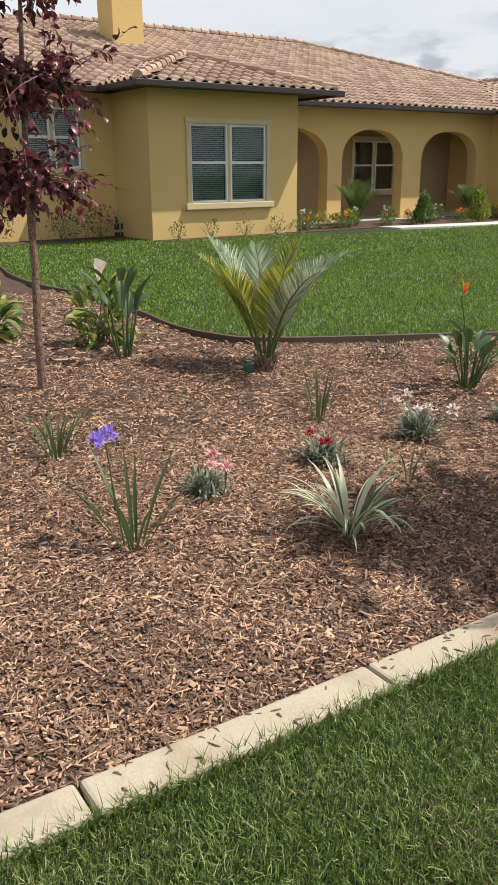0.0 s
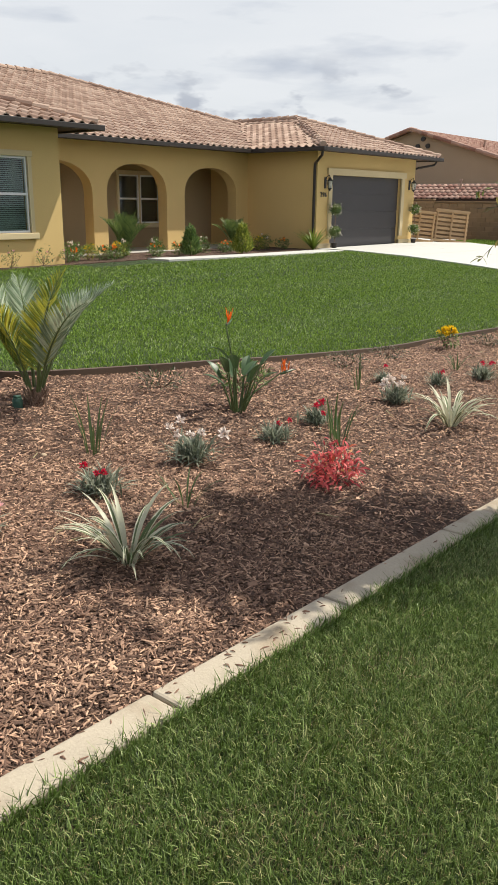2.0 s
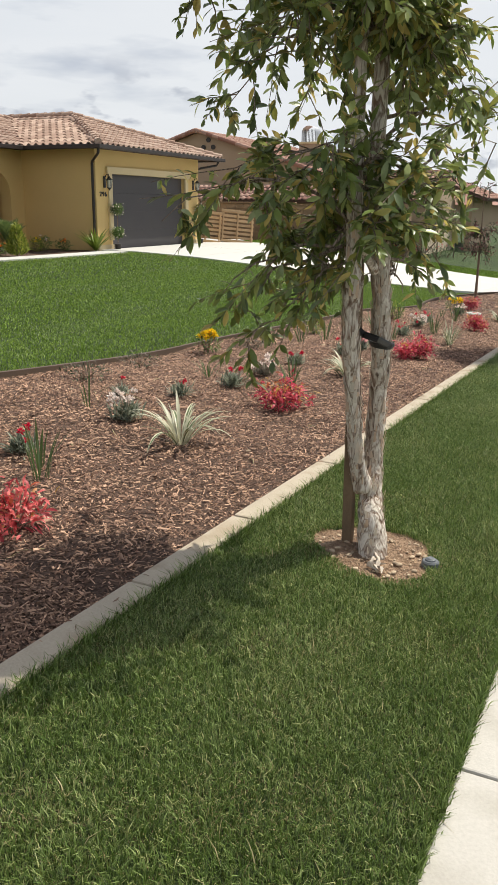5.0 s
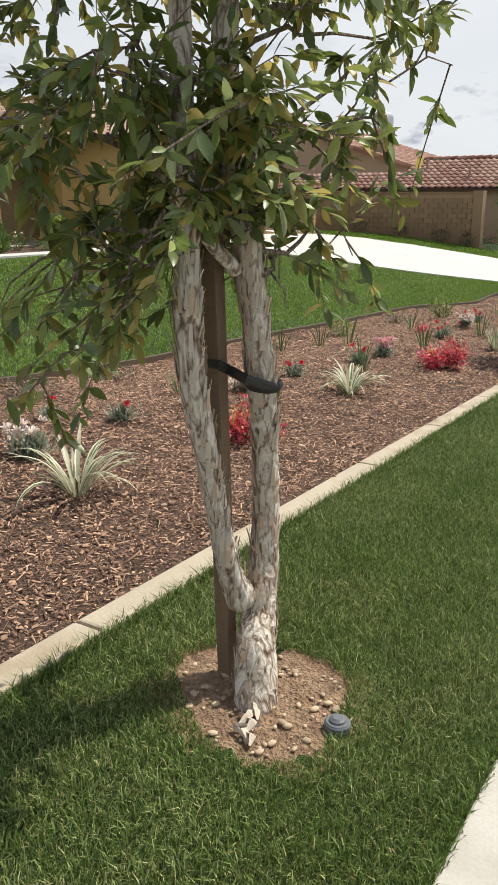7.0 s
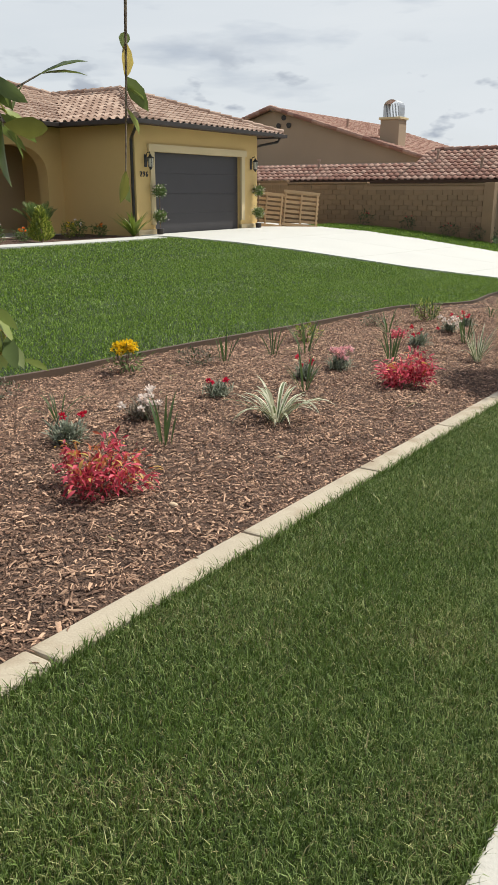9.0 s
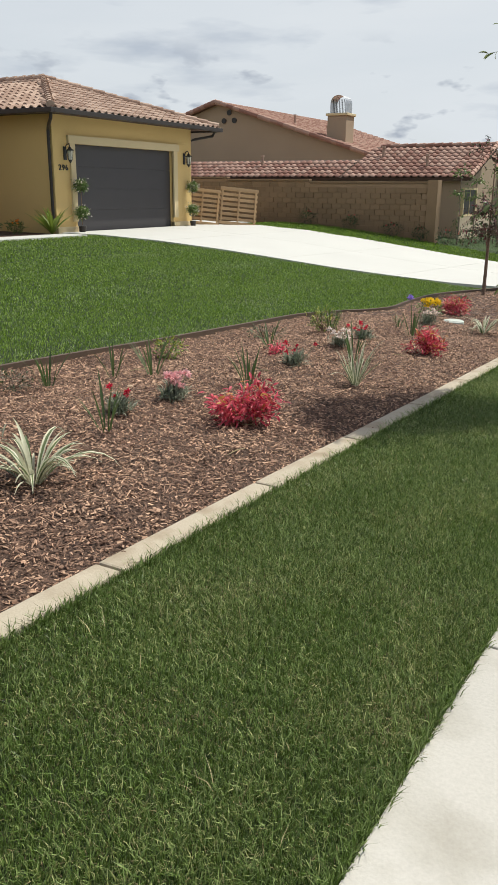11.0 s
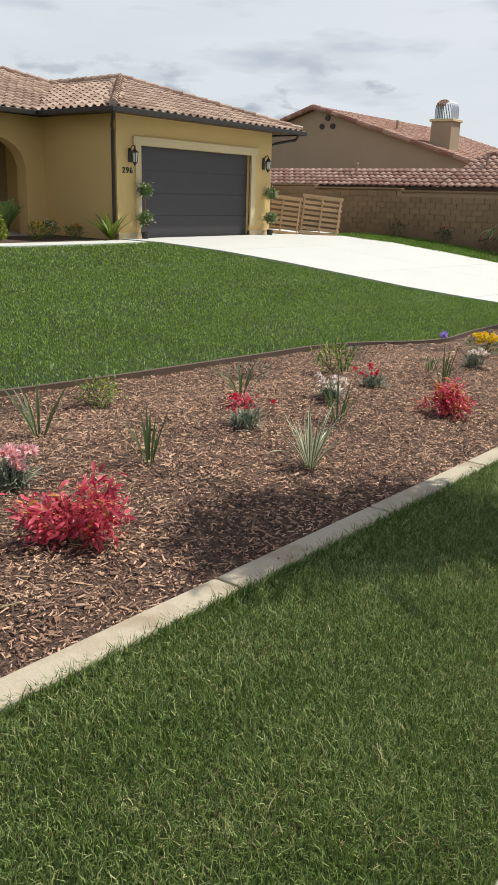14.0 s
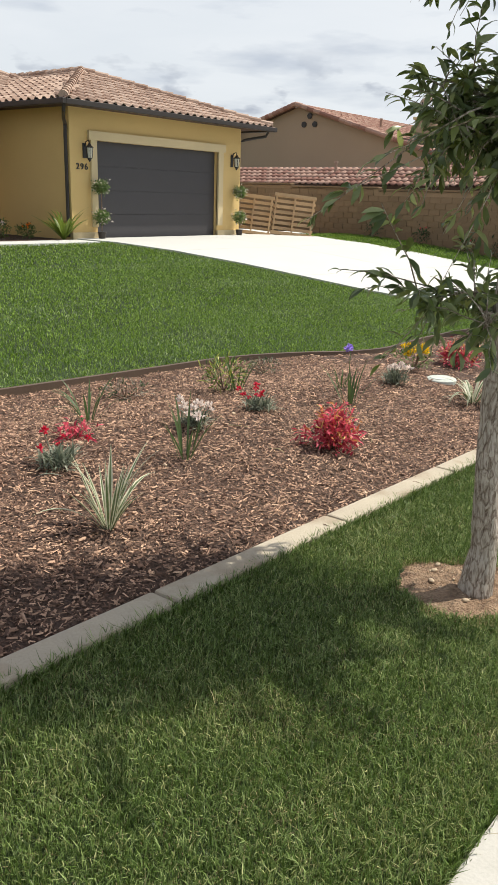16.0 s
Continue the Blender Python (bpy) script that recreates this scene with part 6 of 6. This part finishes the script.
# shrubs on the strip beside the boundary wall
for x, y, r in ((35.9, 14.8, 0.35), (35.95, 13.0, 0.3), (35.95, 11.3, 0.4), (36.0, 10.2, 0.3), (36.2, 9.3, 0.4), (37.4, 9.0, 0.4), (38.6, 8.9, 0.4), (40, 8.8, 0.4)):
    shrub("wall_shrub", x, y, ground(x, y) - 0.03, r, 0.55, [DARKLEAF], "young dark shrub against the boundary wall", "shrub", 220, (0.08, 0.03), "boundary shrubs", (RED, 3, 0.03))
for x, y, h in ((37.3, 9.2, 2.6), (39.0, 9.1, 2.3), (40.3, 8.6, 2.8)):
    zz = ground(x, y)
    small_tree("slender_tree", (x, y, zz - 0.04), [(0, 0, 0), (0.05, 0, h * 0.35), (0, 0.04, h * 0.7), (0.02, 0, h)], [0.03, 0.025, 0.015, 0.006], BARK_GREY, "thin young tree beside the neighbouring house", "slender trees",
               (zz + 0.6, zz + h, lambda z: 0.3, 12, 5, 6, (0.09, 0.04), [GREENLEAF], 0.1, 0.008))

# ---- small things in the bed and round the trees ----
def lid(x, y):
    o = thing("valve_box_lid", (x, y, bed_z(x, y)), "pale green round irrigation valve lid in mulch", "lid")
    bm = bmesh.new()
    tube(bm, [(0, 0, -0.03), (0, 0, 0.025), (0, 0, 0.035)], [0.14, 0.14, 0.125], sides=24)
    part("rim", bm, LID, o)
    bm = bmesh.new()
    tube(bm, [(0, 0, 0.03), (0, 0, 0.041)], [0.11, 0.105], sides=24)
    part("cover", bm, LID, o)


lid(17.2, 3.36)
o = thing("drip_valve", (4.02, 5.32, bed_z(4.02, 5.32)), "small green plastic drip emitter by the palm", "emitter")
bm = bmesh.new()
tube(bm, [(0, 0, -0.02), (0, 0, 0.05), (0, 0, 0.07)], [0.035, 0.035, 0.028], sides=12)
part("body", bm, GREENBOX, o)
part("cap", boxes((-0.02, 0.02, -0.02, 0.02, 0.07, 0.085), bevel=0.004), GREENBOX, o)


def dirt_ring(cx, cy, rx, ry, stones, seed):
    """Bare earth round a tree, raised a little, with stones."""
    bm = bmesh.new()
    mid = bm.verts.new((cx, cy, ground(cx, cy) - 0.022))
    prev = [mid] * 40
    for q in range(1, 8):
        f = q / 7
        ring = []
        for k in range(40):
            a = 2 * math.pi * k / 40
            w = 1 + 0.16 * noise.noise((math.cos(a) * 2 + seed, math.sin(a) * 2, 0))
            x, y = cx + rx * f * w * math.cos(a), cy + ry * f * w * math.sin(a)
            ring.append(bm.verts.new((x, y, ground(x, y) - 0.022 - 0.02 * f ** 3 + 0.012 * lump(x, y, 14, seed) + 0.008 * lump(x, y, 40, seed))))
        for k in range(40):
            j = (k + 1) % 40
            if q == 1:
                bm.faces.new((mid, ring[k], ring[j]))
            else:
                bm.faces.new((prev[k], ring[k], ring[j], prev[j]))
        prev = ring
    tagged(part("tree_pit", bm, DIRT, smooth=True), "bare sandy soil ring round a tree", "soil", kind="structure")
    for k in range(stones):
        a, f = random.uniform(0, 6.28), math.sqrt(random.random()) * 0.72
        x, y = cx + rx * f * math.cos(a), cy + ry * f * math.sin(a)
        s = random.choice((0.003, 0.004, 0.004, 0.005, 0.006, 0.007, 0.009, 0.013))
        me = random.choice(STONES)
        ob = new("stone", me)
        ob.matrix_basis = Matrix.Translation((x, y, ground(x, y) - 0.02 - 0.02 * f ** 3 + s * 0.25)) @ Matrix.Rotation(random.uniform(0, 6), 4, "Z") @ Matrix.Diagonal((s * 1.3, s, s * 0.7, 1))
        tagged(ob, "pale rough pebble lying on bare soil", "stone", "pebbles round the trees")


STONES = []
for k in range(4):
    bm = bmesh.new()
    bmesh.ops.create_icosphere(bm, subdivisions=1, radius=1.0)
    for v in bm.verts:
        v.co *= 1 + 0.3 * noise.noise(v.co * 1.5 + Vector((k * 7, 0, 0)))
    STONES.append(mesh_of("stone", bm, ROCK))
dirt_ring(5.30, 1.61, 0.37, 0.40, 150, 1.0)
dirt_ring(13.42, 1.44, 0.37, 0.37, 40, 4.0)
o = thing("well_light", (5.30, 1.352, ground(5.30, 1.35) - 0.055), "dark grey round garden well light in the soil", "lamp")
bm = bmesh.new()
tube(bm, [(0, 0, -0.02), (0, 0, 0.055), (0, 0, 0.062)], [0.042, 0.04, 0.034], sides=20)
part("housing", bm, GREY, o)
bm = bmesh.new()
tube(bm, [(0, 0, 0.06), (0, 0, 0.068), (0, 0, 0.075)], [0.026, 0.024, 0.014], sides=16)
part("lens_cap", bm, GREY, o)
# shed bark on the soil
o = thing("shed_bark", (5.13, 1.555, ground(5.13, 1.555) - 0.022), "white curled strip of shed paperbark on soil", "bark", "", 0.4)
for k in range(9):
    x = -0.07 + 0.017 * k
    bm = bmesh.new()
    tube(bm, [(x, random.gauss(0, 0.015), 0.008), (x + 0.03, random.gauss(0, 0.02), 0.018 + random.uniform(0, 0.01)), (x + 0.06, random.gauss(0, 0.02), 0.01)], [0.004, 0.014, 0.003], sides=5, squash=0.35)
    part("curl", bm, FLAKE, o)
for k, (x, y, r) in enumerate(((9.95, 0.55, 0.12), (10.35, 0.66, 0.2), (9.35, 0.3, 0.07), (9.75, 0.75, 0.05))):
    bm = bmesh.new()
    ring = [bm.verts.new((x + r * (1 + 0.35 * noise.noise((math.cos(a) * 1.7 + k * 5, math.sin(a) * 1.7, 0))) * math.cos(a), y + 0.45 * r * (1 + 0.4 * noise.noise((math.cos(a) * 1.7, math.sin(a) * 1.7 + k * 3, 2))) * math.sin(a), 0)) for a in (2 * math.pi * j / 28 for j in range(28))]
    for v in ring:
        v.co.z = ground(v.co.x, 0.5) + 0.0065
    bm.faces.new(ring)
    tagged(part("damp_patch", bm, STAIN), "damp grey stain on the concrete footpath", "stain", "footpath stains")

# ---- grass, mulch and litter ----
def in_pit(x, y):
    return (((x - 5.30) / 0.27) ** 2 + ((y - 1.61) / 0.29) ** 2 < 1 + 0.3 * np.sin(9 * x + 5 * y)) | (((x - 13.42) / 0.27) ** 2 + ((y - 1.44) / 0.27) ** 2 < 1 + 0.3 * np.sin(8 * x - 6 * y))


def verge(x0, x1, per_m2, name):
    n = int((x1 - x0) * 1.3 * per_m2)
    x = RNG.uniform(x0, x1, n)
    f = RNG.uniform(0, 1, n)
    lo, hi = 0.985 - 0.0115 * x + 0.005, 2.42 - 0.0115 * x - KERB_W - 0.002
    y = lo + (hi - lo) * f
    keep = ~in_pit(x, y)
    x, y = x[keep], y[keep]
    z = ground_np(x, y) - 0.035
    patch = np.sin(x * 3.1 + y * 5) * np.sin(y * 4.3 - x) + 0.6 * np.sin(x * 7.3 - y * 11) * np.sin(y * 9 + 2.1 * x)
    dry = np.sin(x * 4.7 - y * 2.3 + 1.0) * np.sin(y * 6.1 + 1.7 * x) + 0.5 * np.sin(13 * x + 9 * y)
    pick = RNG.uniform(0, 1, len(x))
    brown = pick < 0.05 + 0.16 * np.clip(dry, 0, 1)
    yellow = ~brown & (pick > 0.86 - 0.20 * np.clip(patch, 0, 1))
    for s, mat, tall, le in ((~yellow & ~brown, BLADE, 0.042, 0.62), (yellow, BLADE_Y, 0.039, 0.7), (brown, THATCH, 0.024, 2.0)):
        v, t = blades(int(s.sum()), x[s], y[s], z[s], tall + 0.005 * patch[s], 0.0029, le, True)
        tagged(fast_mesh(name, v, t, mat), "dense dark green mown verge grass", "grass", kind="stuff")


verge(0.2, 16.5, 42000, "verge_grass")
verge(16.5, 23.5, 2500, "verge_grass")
for y_of, hgt in ((lambda x: 2.42 - 0.0115 * x - KERB_W - 0.006, 0.062), (lambda x: 0.985 - 0.0115 * x + 0.008, 0.05)):
    n = 14000
    x = RNG.uniform(0.2, 17, n)
    y = y_of(x) + RNG.normal(0, 0.008, n)
    v, t = blades(n, x, y, ground_np(x, y) - 0.035, hgt, 0.004, 0.8)
    tagged(fast_mesh("edge_grass", v, t, BLADE), "longer grass along the edge of the verge", "grass", kind="stuff")
n = 1300
x, y = RNG.uniform(0.5, 16, n), RNG.uniform(0.9, 2.2, n)
keep = ~in_pit(x, y) & (y > 0.985 - 0.0115 * x) & (y < 2.24 - 0.0115 * x)
x, y = x[keep], y[keep]
v, t = blades(len(x), x, y, ground_np(x, y) - 0.03, 0.055, 0.003, 1.0)
tagged(fast_mesh("dry_blades", v, t, STRAW), "scattered dry straw blades in the verge", "grass", kind="stuff")


def smooth_gap(y):
    return np.maximum(0, 1 - np.abs(y - 8.0) / 4)


def lawn(n, y0, y1, height, width, x0=3.6, x1=24.4, simple=True, lean=0.75):
    x, y = RNG.uniform(x0, x1, n), RNG.uniform(y0, y1, n)
    keep = ~in_bed(x, y, -0.02) & (y > 4.6) & (x < 24.3 - 0.12 * smooth_gap(y)) & ~((x > 13.7) & (y > 15.9)) & ~((x < 9.9) & (y > 18.2)) & ~((x > 9.7) & (y > 16.95))
    x, y = x[keep], y[keep]
    # bands of paler blades: cut tips, and the mown sheen put into their colour
    sweep = np.sin(2.6 * y - 0.5 * x + 0.8 * np.sin(0.9 * x)) + 0.7 * np.sin(1.3 * x + 2.1 * y) * np.sin(0.7 * x - 1.1 * y)
    pale = RNG.uniform(0, 1, len(x)) < 0.05 + 0.20 * np.clip(sweep, 0, 1.5)
    for s, m in ((~pale, LAWN), (pale, LAWN_PALE)):
        v, t = blades(int(s.sum()), x[s], y[s], ground_np(x[s], y[s]) - 0.035, height, width, lean, simple)
        tagged(fast_mesh("lawn_grass", v, t, m), "bright green mown front lawn", "grass", kind="stuff")


lawn(130000, 4.6, 8.0, 0.052, 0.008)
lawn(90000, 8.0, 12.0, 0.056, 0.012)
lawn(65000, 12.0, 18.4, 0.06, 0.019)
n = 16000
x, y = RNG.uniform(33.0, 36.3, n), RNG.uniform(4, 16.5, n)
v, t = blades(n, x, y, ground_np(x, y) - 0.035, 0.07, 0.03, 0.5, True)
tagged(fast_mesh("lawn_grass", v, t, LAWN), "green grass strip beside the drive", "grass", kind="stuff")


def chips(n, x0, x1, y0, y1, long=0.024, thin=0.0052, name="mulch_chips"):
    x, y = RNG.uniform(x0, x1, n), RNG.uniform(y0, y1, n)
    keep = (y > 2.42 - 0.0115 * x + 0.004) & in_bed(x, y, 0.02)
    x, y = x[keep], y[keep]
    n = len(x)
    z = np.array([bed_z(a, b) for a, b in zip(x, y)]) + RNG.uniform(-0.002, 0.012, n)
    u = np.array([(-0.5, -0.5, 0), (0.5, -0.35, 0), (0.5, 0.4, 0), (-0.5, 0.5, 0), (-0.42, 0, 0.5), (0.4, 0.08, 0.5)])
    tr = np.array([(0, 1, 5), (0, 5, 4), (2, 3, 4), (2, 4, 5)])
    yaw, pitch, roll = RNG.uniform(0, 6.28, n), RNG.normal(0, 0.28, n), RNG.normal(0, 0.35, n)
    cy, sy, cp, sp, cr, sr = np.cos(yaw), np.sin(yaw), np.cos(pitch), np.sin(pitch), np.cos(roll), np.sin(roll)
    L, W = long * RNG.lognormal(0, 0.5, n), thin * RNG.lognormal(0, 0.4, n)
    H = W * RNG.uniform(0.4, 0.9, n)
    m = np.zeros((n, 4, 4))
    m[:, :3, 0] = np.stack([cy * cp, sy * cp, -sp], -1) * L[:, None]
    m[:, :3, 1] = np.stack([cy * sp * sr - sy * cr, sy * sp * sr + cy * cr, cp * sr], -1) * W[:, None]
    m[:, :3, 2] = np.stack([cy * sp * cr + sy * sr, sy * sp * cr - cy * sr, cp * cr], -1) * H[:, None] * 1.6
    m[:, :3, 3] = np.stack([x, y, z], -1)
    m[:, 3, 3] = 1
    v, t = copies(u, tr, m)
    tagged(fast_mesh(name, v, t, CHIP), "shredded brown and tan bark mulch chips", "mulch", kind="stuff")


chips(65000, 1.0, 4.2, 2.3, 4.4, 0.021, 0.0050)
chips(125000, -0.5, 7.0, 2.3, 6.0, 0.022, 0.0060)
chips(185000, 7.0, 17.5, 2.2, 5.6, 0.020, 0.0062)
chips(20000, -0.5, 4.8, 5.9, 10.5, 0.04, 0.009)
chips(9000, 17.5, 23.8, 2.2, 5.2, 0.04, 0.009)

# twigs, bark scraps and leaves that lie about
def scrap(x, y, ln, w, yaw, z):
    bm = bmesh.new()
    tube(bm, [(-ln / 2, 0, 0), (-ln * 0.1, random.gauss(0, w * 0.4), w * 0.5), (ln / 2, random.gauss(0, w * 0.5), w * 0.1)], [w * 0.4, w * 0.6, w * 0.3], sides=5, squash=0.6)
    ob = part("bark_scrap", bm, CHIP)
    ob.matrix_basis = Matrix.Translation((x, y, z + w * 0.25)) @ Matrix.Rotation(yaw, 4, "Z")
    tagged(ob, "brown bark scrap lying on the kerb", "bark chip", "bark scraps on the kerb")


for k in range(75):
    x = random.choice((random.uniform(1.5, 2.6), random.uniform(2.6, 3.3), random.uniform(1.5, 4.6), random.uniform(4.6, 16)))
    y = kerb_in(x) - KERB_W * random.random() ** 1.7 * 0.8 - 0.012
    scrap(x, y, random.uniform(0.012, 0.038), random.uniform(0.003, 0.007), random.uniform(0, 6.28), ground(x, 2.3) + 0.002)
for k in range(34):
    x = random.uniform(1.4, 15)
    y = random.uniform(2.6, 4.7)
    bm = bmesh.new()
    ln = random.uniform(0.08, 0.24)
    tube(bm, [(0, 0, 0.012), (ln * 0.5, random.gauss(0, 0.012), 0.02), (ln, random.gauss(0, 0.03), 0.012)], [0.003, 0.003, 0.0015], sides=4)
    ob = part("twig", bm, STRAW)
    ob.matrix_basis = Matrix.Translation(root(x, y)) @ Matrix.Rotation(random.uniform(0, 6.28), 4, "Z")
    tagged(ob, "dry straw-coloured twig on the mulch", "twig", "twigs on mulch")
for k in range(40):
    x, y = random.uniform(1.2, 15), random.uniform(2.55, 4.8)
    ob = new("stone", random.choice(STONES))
    s = random.uniform(0.008, 0.022)
    ob.matrix_basis = Matrix.Translation(root(x, y) + Vector((0, 0, s * 0.5))) @ Matrix.Rotation(random.uniform(0, 6), 4, "Z") @ Matrix.Diagonal((s * 1.4, s, s * 0.6, 1))
    tagged(ob, "pale pebble lying on bark mulch", "stone", "pebbles on mulch")

# ---- pieces of roofs and walls ----
for job in TILE_JOBS:
    tile_slope(*job)
for p in BLOCK_JOBS[-300:]:
    ob = new("block", block_me)
    ob.parent = wall
    ob.matrix_basis = Matrix.Translation(p)
rest = BLOCK_JOBS[:-300]
if rest:
    bm = bmesh.new()
    for x, y, z in rest:
        box(bm, x - 0.098, x + 0.098, y - 0.195, y + 0.195, z - 0.095, z + 0.095)
    part("lower_blockwork", bm, BLOCK, wall)["kind"] = "stuff"
